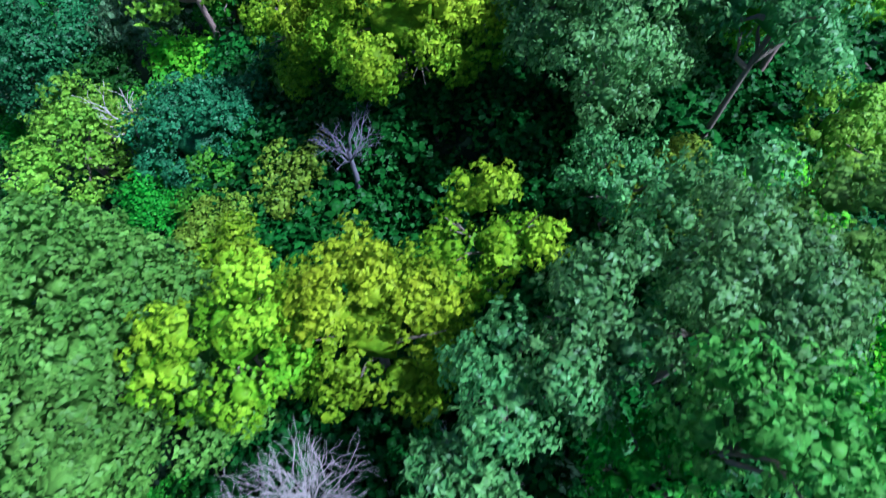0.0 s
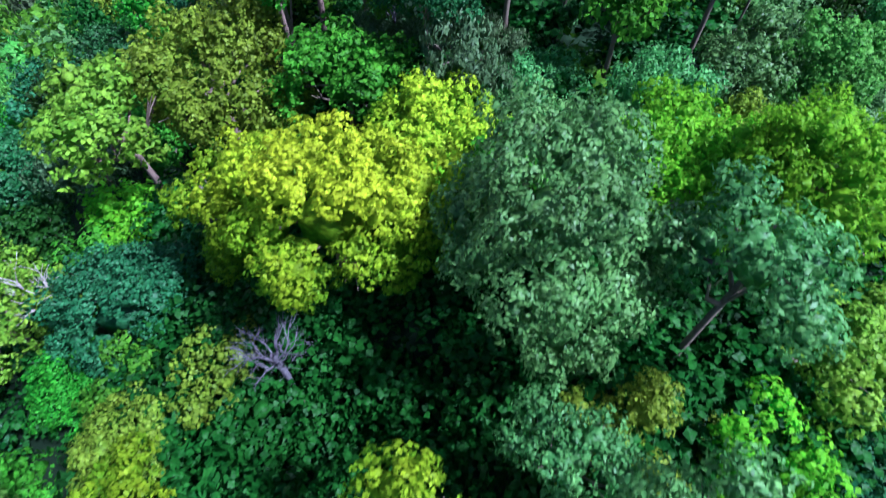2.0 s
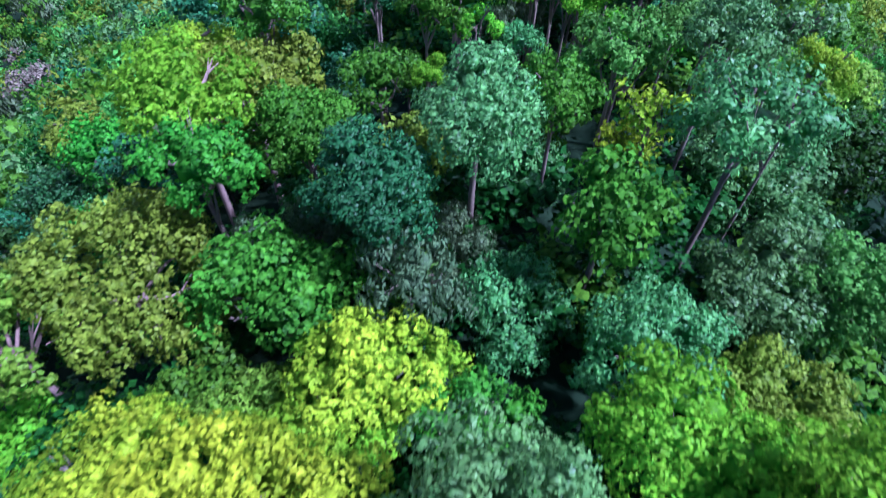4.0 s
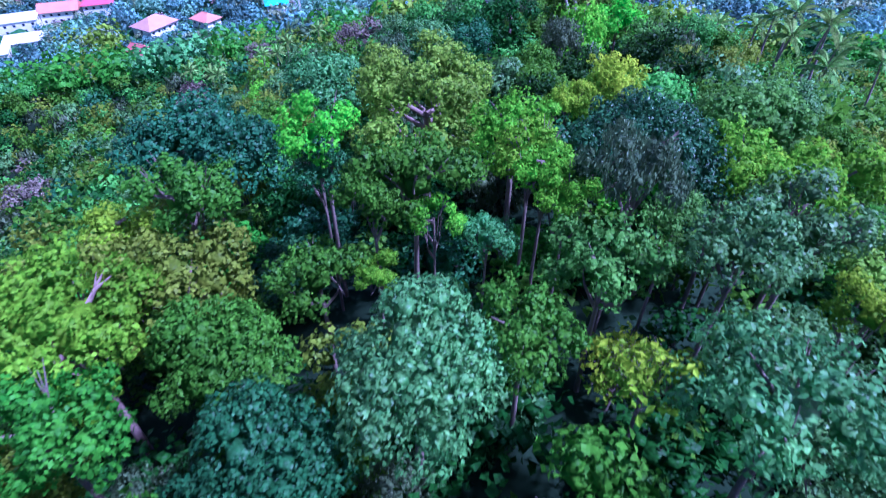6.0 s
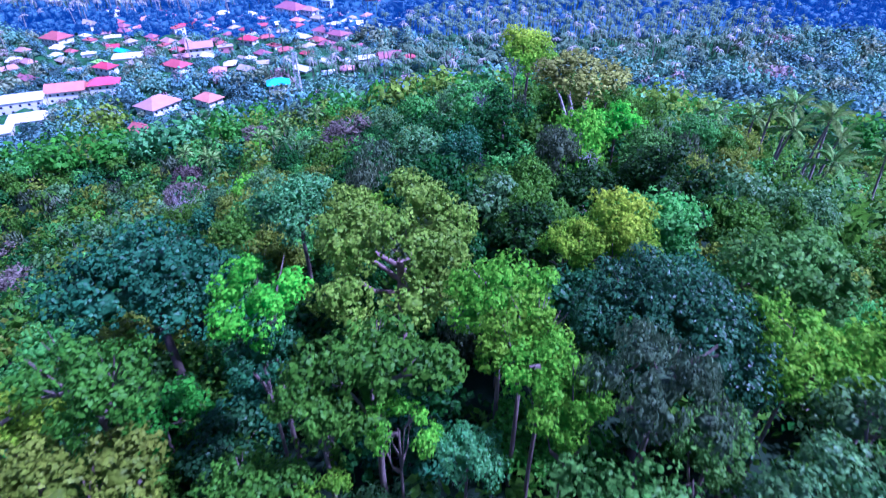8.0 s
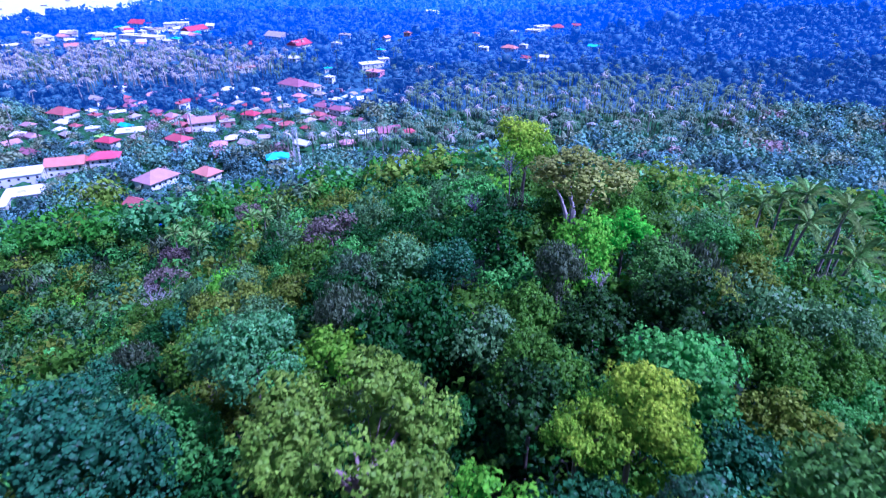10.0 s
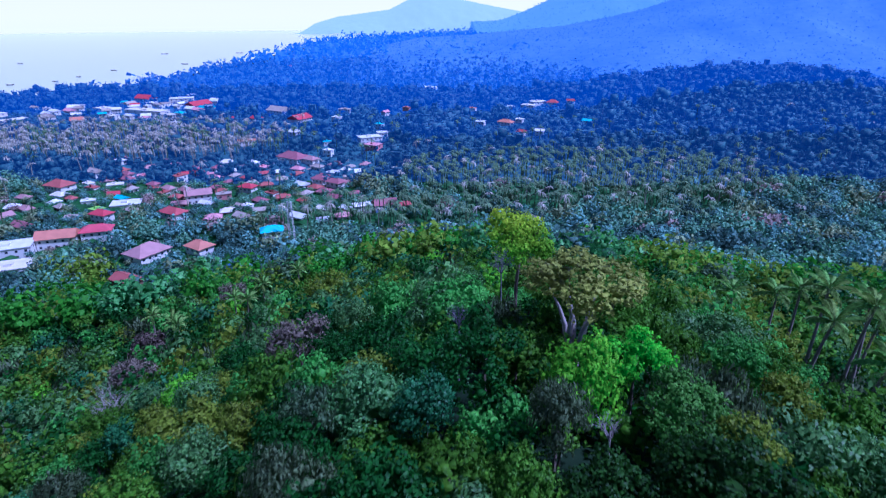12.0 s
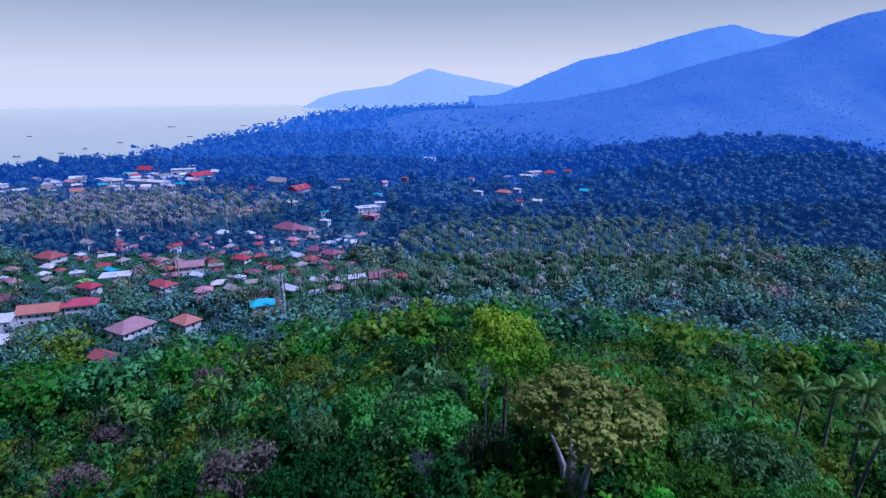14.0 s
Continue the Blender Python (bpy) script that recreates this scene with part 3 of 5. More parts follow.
tree(-1.0, 32.6, 103.3, 2.6, "willow", "weeping", label="grey-green weeping tree with drooping foliage")
tree(-4.4, 31.4, 102.8, 1.7, "willow", "weeping")
tree(4.2, 30.6, 103.8, 2.6, "willow", "weeping")
tree(6.6, 27.7, 104.2, 2.5, "mint", "weeping")
tree(11.0, 24.5, 107.0, 2.5, "mint")
tree(15.5, 27.0, 107.0, 2.6, "mint")
tree(17.9, 26.0, 107.8, 2.3, "pale")
tree(19.6, 36.7, 105.0, 3.5, "mint", label="grey-green rounded tree with feathery leaves")
tree(5.3, 40.0, 101.8, 2.6, "mint", "round", 2)
tree(7.9, 36.0, 102.7, 2.4, "mint", "round", 2)
tree(11.2, 44.5, 100.6, 2.4, "green", "round", 2)
tree(-8.5, 42.7, 101.9, 3.5, "green", "round", 2)
tree(-5.7, 39.1, 107.2, 3.4, "olive", "open", branches=9, bark=PINK_BARK, label="light green spreading tree with thin limbs")
tree(-7.1, 35.6, 109.2, 3.2, "lime", branches=9, bark=PINK_BARK, label="light green spreading tree with thin limbs")
tree(-2.3, 35.6, 106.8, 2.5, "green")
tree(-5.6, 31.4, 108.5, 2.2, "green")
tree(-9.1, 42.2, 105.7, 2.1, "yellow", "umbrella")
tree(-10.1, 54.7, 103.5, 4.8, "teal", "umbrella", 2, label="broad dark blue-green tree on the slope")
tree(4.8, 49.6, 110.5, 4.1, "olive", "open", branches=9, bark=PINK_BARK, label="tall light green tree with thin limbs showing")
tree(0.4, 44.9, 110.0, 1.8, "lime")
tree(4.7, 41.7, 110.3, 2.2, "green", label="dense bright green tree with large leaves")
tree(3.1, 40.6, 109.8, 1.5, "green", label="dense bright green tree with large leaves")
tree(5.5, 40.7, 108.1, 1.1, "lime", "open")
tree(7.6, 40.1, 107.7, 1.1, "mint")
tree(9.0, 45.3, 110.0, 1.7, "lime", label="yellow-green climber covering a narrow tree")
tree(9.5, 43.3, 109.9, 1.6, "lime", label="yellow-green climber covering a narrow tree")
tree(9.9, 41.5, 109.9, 1.4, "lime", label="yellow-green climber covering a narrow tree")
tree(10.5, 40.1, 109.7, 1.2, "lime", label="yellow-green climber covering a narrow tree")
tree(14.8, 52.4, 108.5, 2.5, "yellow")
tree(12.6, 51.8, 107.5, 1.4, "yellow")
tree(14.7, 44.3, 109.5, 3.6, "glossy", "umbrella", label="broad dark tree with large grey-green leaves")
tree(12.7, 39.9, 111.7, 1.8, "willow", "weeping")
tree(11.6, 37.1, 109.7, 1.9, "pale")
tree(15.7, 36.7, 110.8, 1.8, "mint")
tree(14.4, 39.4, 109.2, 1.3, "pale")
tree(18.7, 38.3, 110.3, 2.2, "mint")
tree(19.2, 43.5, 108.7, 1.6, "yellow")
tree(21.4, 42.4, 109.7, 2.2, "lime")
tree(5.2, 32.7, 110.3, 2.6, "mint")
tree(8.4, 34.0, 109.7, 1.7, "green")
tree(14.2, 30.4, 111.5, 2.2, "mint")
tree(1.2, 30.0, 109.0, 2.5, "teal")
tree(0.7, 39.3, 106.8, 1.8, "green")
tree(3.3, 39.0, 106.4, 1.0, "lime")
tree(17.8, 33.5, 110.6, 1.1, "yellow")
tree(-5.4, 42.7, 108.6, 2.2, "green")
tree(0.4, 43.7, 109.2, 1.3, "teal", "tall")
tree(18.1, 42.9, 110.0, 1.8, "lime")
tree(21.1, 48.5, 109.2, 2.8, "pale", "round", 2)
tree(11.5, 55.9, 105.7, 2.1, "dark", "round", 2)
tree(22.2, 65.9, 105.6, 3.2, "dark", "tall", 2, label="dark rounded tree with dense foliage")
tree(16.6, 65.1, 103.7, 2.9, "dark", "round", 2, label="dark rounded tree with dense foliage")
tree(4.3, 75.4, 101.8, 2.8, "mint", "round", 2)
tree(0.9, 74.1, 101.6, 1.8, "willow", "weeping", 2)
tree(1.8, 61.7, 103.5, 2.2, "lime", "round", 2)
tree(22.2, 78.7, 102.6, 2.2, "lime", "round", 2)
tree(23.9, 73.8, 102.2, 2.5, "pale", "round", 2)
tree(10.1, 63.3, 103.5, 2.2, "mint", "round", 2)
tree(-2.5, 60.4, 105.1, 2.6, "mint", "round", 2)
bare_tree(11.6, 32.2, 109.4, 1.8, BARK, "half-bare tree with scattered yellow leaves", "yellow", 61, 9, 3, 0.03, 0.13)
bare_tree(-0.6, 33.2, 104.8, 1.8, GREY_BARK, "grey leaning dead limbs over low green growth", "green", 62, 7, 3, 0.03, 0.25)
bare_tree(-9.4, 45.0, 100.6, 2.0, PALE_BARK, "bare pale twigs over a thin green crown", "green", 9, 6)
spread = [[(Vector((0.3 * math.cos(w), 0.3 * math.sin(w), -1)), 0.32), (Vector((0.9 * math.cos(w), 0.9 * math.sin(w), 3.2)), 0.22), (Vector((1.5 * math.cos(w + 0.3), 1.5 * math.sin(w + 0.3), 5.0)), 0.13), (Vector((2.4 * math.cos(w + 0.2), 2.4 * math.sin(w + 0.2), 6.6)), 0.05)] for w in (0.2, 1.5, 2.7, 3.9, 5.2)]
stems[("old", 0)] = mesh_of("trunk", *tubes(spread, 7), True)
g0 = float(ground_z(20.2, 88.0)) + 0.8
old = thing("tree", pose(20.2, 88.0, g0), "old spreading tree with several pale pinkish trunks", "tree", "forest trees")
part("trunk", stems[("old", 0)], PALE_BARK, old)
oc = part("crown", crown_of(2, "open", "broad", 1), LEAF["tan"], old)
oc.location.z, oc.scale = 101.8 - g0, (1.6, 1.6, 0.95)
taken.append((20.2, 88.0, 4.0, 104.6))
tree(16.8, 101.6, 103.4, 3.4, "yellow", "round", 2, 1.0, 7, "bright yellow-green tree on top of the hill")
bare_tree(-7.0, 96.0, 93.0, 3.4, PALE_BARK, "bare pale tree with fine twigs on the slope", "lime", 21, 10, 3, 0.05, 0.1)
bare_tree(18.6, 71.5, 101.6, 1.4, PALE_BARK, "small bare whitish crown among green trees", "", 22, 7, 3, 0.03)
bare_tree(12.6, 36.2, 104.4, 2.5, BARK, "half-bare tree with scattered yellow leaves", "yellow", 5, 8)
bare_tree(-3.6, 1.1, 108.9, 2.1, PALE_BARK, "pale grey leafless shrub with many fine twigs", "", 31, 30, 3, 0.022)
bare_tree(-0.1, 1.3, 109.0, 1.5, PALE_BARK, "pale grey shrub with fine twigs and a few green leaves", "mint", 32, 22, 3, 0.02, 0.2)
bare_tree(-4.2, 14.6, 103.6, 1.8, GREY_BARK, "leafless tangled grey branches in the shade", "", 33, 8, 3, 0.05)
bare_tree(-15.6, 18.6, 100.4, 2.0, PALE_BARK, "pale twisting dead branches over a shrub", "olive", 34, 7, 2, 0.07)

bare_tree(-35.0, 107.0, 76.5, 4.0, PALE_BARK, "leafless purplish-grey tree on the slope", "", 41, 12, 3, 0.05)
tree(-60.0, 159.0, 54.0, 5.0, "brown", "open", 3)
tree(-52.0, 192.0, 51.0, 4.0, "brown", "open", 3)
tree(-18.0, 167.0, 66.0, 6.0, "olive", "round", 3)

tree(-46.9, 131.5, 64.6, 4.2, "brown", "open", 3)
tree(-50.5, 135.0, 62.6, 3.0, "brown", "open", 3)
tree(-79.4, 117.0, 54.0, 5.0, "brown", "open", 3)
tree(-5.2, 94.0, 94.6, 3.0, "brown", "open", 3)
bare_tree(10.2, 84.0, 102.0, 1.6, GREY_BARK, "small purplish leafless crown on the hill", "", 51, 9, 3, 0.03)
bare_tree(14.6, 97.0, 101.0, 2.0, GREY_BARK, "small purplish leafless crown on the hill", "", 52, 9, 3, 0.03)

# ---- palms ----
def frond_mesh(name, seed, length=3.9):
    rng = random.Random(seed)
    V, Fq = [], []
    pts = []
    for i in range(9):
        t = i / 8
        pts.append(Vector((length * (t - 0.28 * t * t * t), 0, length * (0.30 * t - 0.46 * t * t))))
    for i in range(8):
        a, b = pts[i], pts[i + 1]
        w = 0.05 * (1 - i / 9)
        k = len(V)
        V += [tuple(a + Vector((0, w, 0))), tuple(a - Vector((0, w, 0))), tuple(b - Vector((0, w * 0.8, 0))), tuple(b + Vector((0, w * 0.8, 0)))]
        Fq.append((k, k + 1, k + 2, k + 3))
    for i in range(32):
        t = 0.1 + 0.9 * i / 32
        j = min(int(t * 8), 7)
        p = pts[j].lerp(pts[j + 1], t * 8 - j)
        ll = length * 0.13 * math.sin(math.pi * (0.15 + 0.8 * t)) + 0.1
        for s in (-1, 1):
            d = Vector((0.5, s * 0.75, -0.3 + rng.uniform(-.25, .15))).normalized()
            side = Vector((0.075, 0, 0.02))
            k = len(V)
            q = p + d * ll
            V += [tuple(p - side), tuple(p + side), tuple(q + side * 0.3 - Vector((0, 0, 0.1))), tuple(q - side * 0.3 - Vector((0, 0, 0.1)))]
            Fq.append((k, k + 1, k + 2, k + 3))
    return mesh_of(name, V, Fq)


FRONDS = [frond_mesh("frond", s) for s in (1, 2, 3)]
PALM_BARK = rough_material("palm_bark", (0.17, 0.14, 0.11), (0.33, 0.28, 0.23), 4, 0.9, 0.5)


def palm(x, y, top, lean, seed, size=1.0, species="palm"):
    rng = random.Random(seed)
    g = float(ground_z(x, y)) - 0.2
    h = top - g
    ob = thing("palm_tree", pose(x, y, g), "coconut palm with a slender leaning trunk and arching fronds", "palm", "coconut palms")
    tip = Vector((lean[0], lean[1], h))
    path = [(Vector((0, 0, -0.4)), 0.3), (Vector((lean[0] * 0.25, lean[1] * 0.25, h * 0.35)), 0.22), (Vector((lean[0] * 0.6, lean[1] * 0.6, h * 0.7)), 0.18), (tip, 0.16)]
    V, Fq = tubes([path], 7)
    part("trunk", mesh_of("trunk", V, Fq, True), PALM_BARK, ob)
    n = 17
    for i in range(n):
        fr = part("frond", FRONDS[i % 3], LEAF[species], ob)
        up = 62 - 100 * ((i * 7) % n) / n
        fr.matrix_local = Matrix.Translation(tip) @ pose(0, 0, 0, 0, -up, i * 360 / n * 2.6 + rng.uniform(-12, 12)) @ Matrix.Scale(size * rng.uniform(0.85, 1.1), 4)
    taken.append((x, y, 2.2, top))
    return ob


palm(59.9, 125.0, 82.4, (0.3, 0.2), 4, 1.1)
palm(54.0, 106.0, 88.6, (1.2, -0.6), 1, 1.15)
palm(57.0, 100.0, 86.4, (1.6, -0.4), 2, 1.2)
palm(58.6, 113.0, 89.2, (0.6, 0.2), 3, 1.1)
palm(60.6, 108.5, 89.0, (1.5, 0), 6, 1.15)
palm(65.0, 112.0, 87.6, (-0.4, 0.5), 7, 1.1)
palm(54.4, 126.0, 82.6, (-0.8, 0), 5, 0.95)
palm(58.0, 117.0, 87.0, (0.2, 0.1), 9, 1.05)
palm(70.0, 118.0, 82.0, (0.9, -0.5), 8, 1.1)
palm(75.0, 110.0, 82.4, (-1.0, 0.4), 10, 1.15)
palm(-67.0, 175.0, 50.5, (0.4, 0), 11, 1.0)
palm(-42.0, 188.0, 53.5, (0.4, 0), 12, 1.0)
palm(-40.7, 172.0, 57.0, (0.4, 0.2), 13, 1.0)
palm(-52.7, 161.0, 56.0, (-0.5, 0), 14, 1.0)
palm(-58.0, 168.0, 53.0, (0.2, 0), 16, 1.0)
palm(-47.0, 180.0, 53.0, (0.1, 0.2), 15, 1.0)
palm(-34.0, 196.0, 54.0, (0.1, 0.2), 17, 1.0)

# the rest of the forest on the ridge and its flanks
rng = random.Random(11)
KINDS = ["green", "green", "pale", "mint", "mint", "teal", "olive", "dark", "green", "olive", "lime", "willow", "yellow", "teal", "brown"]
cells = {}


def put_cell(x, y, r):
    cells.setdefault((int(x // 8), int(y // 8)), []).append((x, y, r))


def free(x, y, r, f):
    i, j = int(x // 8), int(y // 8)
    for a in (i - 1, i, i + 1):
        for b in (j - 1, j, j + 1):
            for (u, v, q) in cells.get((a, b), ()):
                if (u - x) ** 2 + (v - y) ** 2 < (f * (r + q)) ** 2:
                    return False
    return True


for (x, y, r, z) in taken:
    put_cell(x, y, r)
# a hollow with low growth only, dug deeper and darkly planted to look shaded
for x, y in ((-4, 12), (0, 12.5), (3.5, 12), (-1.5, 10), (2.5, 10.2), (-4.5, 9)):
    put_cell(x, y, 1.8)
# kept free on the camera's side of the old tree, so its trunks show
put_cell(20.6, 82.6, 2.6)


def fill(y0, y1, grade, rmin, rmax, tries, f, edge=0.82, joined=False):
    n = 0
    for _ in range(tries):
        y = rng.uniform(y0, y1)
        half = 15 + edge * max(y, 0)
        x = 5 + rng.uniform(-half, half)
        r = rng.uniform(rmin, rmax)
        if not free(x, y, r, f):
            continue
        patch = noise.noise(Vector((x / 26, y / 26, 5)))
        i = int((patch * 0.9 + 0.5 + rng.uniform(-.42, .42)) * len(KINDS)) % len(KINDS)
        species = KINDS[i]
        if species in ("yellow", "lime", "brown", "olive", "willow") and rng.random() < (0.45 if y < 50 else 0.7):
            species = rng.choice(["green", "dark", "teal", "green"])
        if species == "yellow" and y > 30:
            species = "olive"
        if species == "brown" and y < 62:
            species = "willow" if grade < 3 else "olive"
        if species == "brown" and rng.random() < 0.5:
            species = "dark"
        if y > 54 and x < 28 and species in ("green", "pale", "mint", "lime") and rng.random() < (0.55 if y < 75 else 0.45):
            species = rng.choice(["dark", "dark", "dark", "green"])
        if y > 60 and species == "olive" and x < 24 and rng.random() < 0.5:
            species = "green"
        if y > 40 and x > 20 and species in ("dark", "teal"):
            species = rng.choice(["olive", "green", "dark", "dark"] if 66 < y < 92 else ["olive", "green", "dark", "green", "dark"] if y > 92 else ["olive", "pale", "green"])
        if y > 45 and x < -10 and species in ("dark", "teal", "green") and rng.random() < 0.35:
            species = rng.choice(["pale", "olive", "mint", "green"])
        if y > 50 and species in ("teal", "brown") and rng.random() < 0.6:
            species = rng.choice(["green", "olive", "dark"])
        if y > 58 and species in ("dark", "green", "teal") and rng.random() < (0.12 if y > 82 else 0.2 if x > 22 else 0.08):
            species = rng.choice(["olive", "willow", "olive", "pale"])
        # dark kinds preferred here, putting this slope's shade into leaf colour
        if 38 < y < 58 and -16 < x < 3 and species not in ("dark", "teal") and rng.random() < 0.65:
            species = rng.choice(["dark", "teal", "dark"])
        form = "weeping" if species == "willow" and grade < 4 else rng.choice(["round", "round", "tall", "umbrella", "open", "round"])
        if y > 52 and form in ("umbrella", "open") and rng.random() < 0.75:
            form = rng.choice(["round", "round", "tall"])
        if grade == 4 and form == "weeping":
            form = "round"
        top = float(canopy(x, y)) + rng.uniform(-2.8 if y < 50 else -3.4, 1.3 if y < 50 else 1.6) - (1.8 if grade == 1 else -0.6 if grade == 2 and y < 50 else 0.4)
        high = rng.uniform(0.85, 1.1) if y < 52 else rng.uniform(0.95, 1.4)
        aside = abs(x - 4 - 0.12 * y)
        lod = 3 if grade < 3 and aside > 15 + 0.2 * max(y, 0) else grade
        if y < 62 and aside < 16:
            top -= 1.2
        if x > 8.5 and y < 12:
            top -= 2.2
        if x > 46 and 92 < y < 132:
            top -= 4.5
        if joined:
            heap_tree(x, y, top, r, species, form, lod, high)
        else:
            tree(x, y, top, r, species, form, lod, high, 5)
        put_cell(x, y, r)
        n += 1
    return n


heap, heap_stems = {}, []


def heap_tree(x, y, top, r, species, form, grade, high):
    """A tree of the uncounted forest: its leaves and stem join the others of its kind."""
    serial[0] += 1
    k = serial[0]
    g = float(ground_z(x, y)) - 0.15
    s = r / 3.0
    H = FORM[form]["H"] * s * high
    mid = max(top - H * 1.12, g + 1.2)
    key = (grade, form, LEAFING.get(species, "broad"), k % 3)
    if key not in flat:
        me = crown_of(*key)
        co, vi = np.empty(len(me.vertices) * 3, np.float32), np.empty(len(me.loops), np.int32)
        me.vertices.foreach_get("co", co)
        me.loops.foreach_get("vertex_index", vi)
        flat[key] = (co.reshape(-1, 3), vi.reshape(-1, 4), crown_normals[(*key, 3.0)])
    co, vi, nr = flat[key]
    c, d = math.cos(k * 2.3), math.sin(k * 2.3)
    V = np.stack([(co[:, 0] * c - co[:, 1] * d) * s + x, (co[:, 0] * d + co[:, 1] * c) * s + y, co[:, 2] * s * high + mid], 1)
    N = np.stack([nr[:, 0] * c - nr[:, 1] * d, nr[:, 0] * d + nr[:, 1] * c, nr[:, 2]], 1)
    heap.setdefault(species, []).append((V, vi, N))
    heap_stems.append([(Vector((x, y, g - 0.4)), 0.2 * s), (Vector((x, y, mid + H * 0.3)), 0.12 * s)])


flat = {}
fill(-4, 24, 1, 1.8, 2.8, 1150, 0.70)
fill(24, 50, 2, 1.9, 3.1, 2200, 0.70)
fill(50, 66, 2, 2.0, 3.8, 1700, 0.73, 0.42, joined=True)
fill(66, 112, 3, 1.9, 4.2, 4400, 0.76, 0.28, joined=True)
fill(50, 205, 4, 2.6, 4.4, 10000, 0.70, joined=True)
# low bushes under the trees; dark leaf colour makes the gaps look shaded
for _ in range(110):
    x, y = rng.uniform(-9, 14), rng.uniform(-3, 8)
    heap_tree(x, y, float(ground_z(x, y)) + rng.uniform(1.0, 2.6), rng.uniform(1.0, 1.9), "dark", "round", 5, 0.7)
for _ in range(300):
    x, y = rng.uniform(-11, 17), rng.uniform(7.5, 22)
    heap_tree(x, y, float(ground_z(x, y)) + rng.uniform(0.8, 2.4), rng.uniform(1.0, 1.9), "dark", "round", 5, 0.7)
for _ in range(150):
    x, y = rng.uniform(-14, 26), rng.uniform(20, 58)
    heap_tree(x, y, float(ground_z(x, y)) + rng.uniform(1.6, 3.6), rng.uniform(1.4, 2.4), rng.choice(["dark", "dark", "green"]), "round", 5, 0.8)
for _ in range(90):
    x, y = rng.uniform(-6, 32), rng.uniform(56, 96)
    heap_tree(x, y, float(ground_z(x, y)) + rng.uniform(2.0, 4.4), rng.uniform(1.8, 2.8), rng.choice(["dark", "green"]), "round", 5, 0.8)
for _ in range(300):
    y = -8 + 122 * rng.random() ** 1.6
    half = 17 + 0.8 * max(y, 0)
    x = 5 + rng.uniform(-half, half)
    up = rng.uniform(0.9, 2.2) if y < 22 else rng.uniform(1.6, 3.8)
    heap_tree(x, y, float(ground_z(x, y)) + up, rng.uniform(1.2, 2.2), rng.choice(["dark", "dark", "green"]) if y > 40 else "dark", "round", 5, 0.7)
for species, parts_ in heap.items():
    starts = np.cumsum([0] + [len(q[0]) for q in parts_])
    V = np.concatenate([q[0] for q in parts_])
    Fq = np.concatenate([q[1] + k for q, k in zip(parts_, starts)])
    ob = new("forest", mesh_of("forest", V, Fq, True, np.concatenate([q[2] for q in parts_])))
    ob.data.materials.append(LEAF[species])
    tagged(ob, "forest canopy of " + WORDS[species].replace("tree", "trees", 1), "forest", kind="stuff")
V, Fq = tubes(heap_stems, 4)
ob = new("forest_stems", mesh_of("forest_stems", V, Fq))
ob.data.materials.append(BARK)
tagged(ob, "thin brown stems of the forest trees", "forest", kind="stuff")


# ---- town ----
def plain(name, c, rough=0.6, var=0.2, scale=1.2, **kw):
    return rough_material(name, tuple(v * (1 - var) for v in c), tuple(min(1, v * (1 + var * 0.5)) for v in c), scale, rough, 0.15, **kw)


ROOF = {
    "magenta": (0.60, 0.10, 0.13), "mauve": (0.48, 0.27, 0.26), "brick": (0.42, 0.12, 0.10), "orange": (0.60, 0.24, 0.15), "white": (0.80, 0.80, 0.80),
    "red": (0.48, 0.10, 0.10), "crimson": (0.55, 0.07, 0.09), "lime": (0.35, 0.70, 0.10), "cream": (0.78, 0.74, 0.66), "plum": (0.36, 0.14, 0.16),
    "cyan": (0.10, 0.58, 0.62), "pink": (0.72, 0.34, 0.36), "tan": (0.45, 0.38, 0.32), "blue": (0.08, 0.20, 0.55),
}
ROOF = {k: plain("roof_" + k, v) for k, v in ROOF.items()}
WALL = {"white": (0.82, 0.79, 0.76), "cream": (0.80, 0.73, 0.63), "timber": (0.20, 0.12, 0.08), "pink": (0.66, 0.28, 0.28), "orange": (0.66, 0.26, 0.14), "blue": (0.16, 0.24, 0.52)}
WALL = {k: plain("wall_" + k, v, 0.8, 0.12) for k, v in WALL.items()}
PANE, n, l = material("window_glass")
n["Principled BSDF"].inputs["Base Color"].default_value = (0.03, 0.04, 0.06, 1)
n["Principled BSDF"].inputs["Roughness"].default_value = 0.12
lots = []


def box(bm, x0, x1, y0, y1, z0, z1):
    vs = [bm.verts.new(p) for p in ((x0, y0, z0), (x1, y0, z0), (x1, y1, z0), (x0, y1, z0), (x0, y0, z1), (x1, y0, z1), (x1, y1, z1), (x0, y1, z1))]
    for f in ((3, 2, 1, 0), (4, 5, 6, 7), (0, 1, 5, 4), (1, 2, 6, 5), (2, 3, 7, 6), (3, 0, 4, 7)):
        bm.faces.new([vs[i] for i in f])


def box_mesh(name, *boxes):
    bm = bmesh.new()
    for b in boxes:
        box(bm, *b)
    me = bpy.data.meshes.new(name)
    bm.to_mesh(me)
    bm.free()
    return me


window_mesh = None
house_no = [0]
ROOF_WORDS = {"hip": "hipped roof", "gable": "pitched roof", "flat": "flat metal roof"}
COLOUR_WORDS = {"magenta": "magenta red", "mauve": "faded mauve", "brick": "brick red", "plum": "plum-coloured", "tan": "weathered tan", "lime": "lime green", "cyan": "turquoise"}


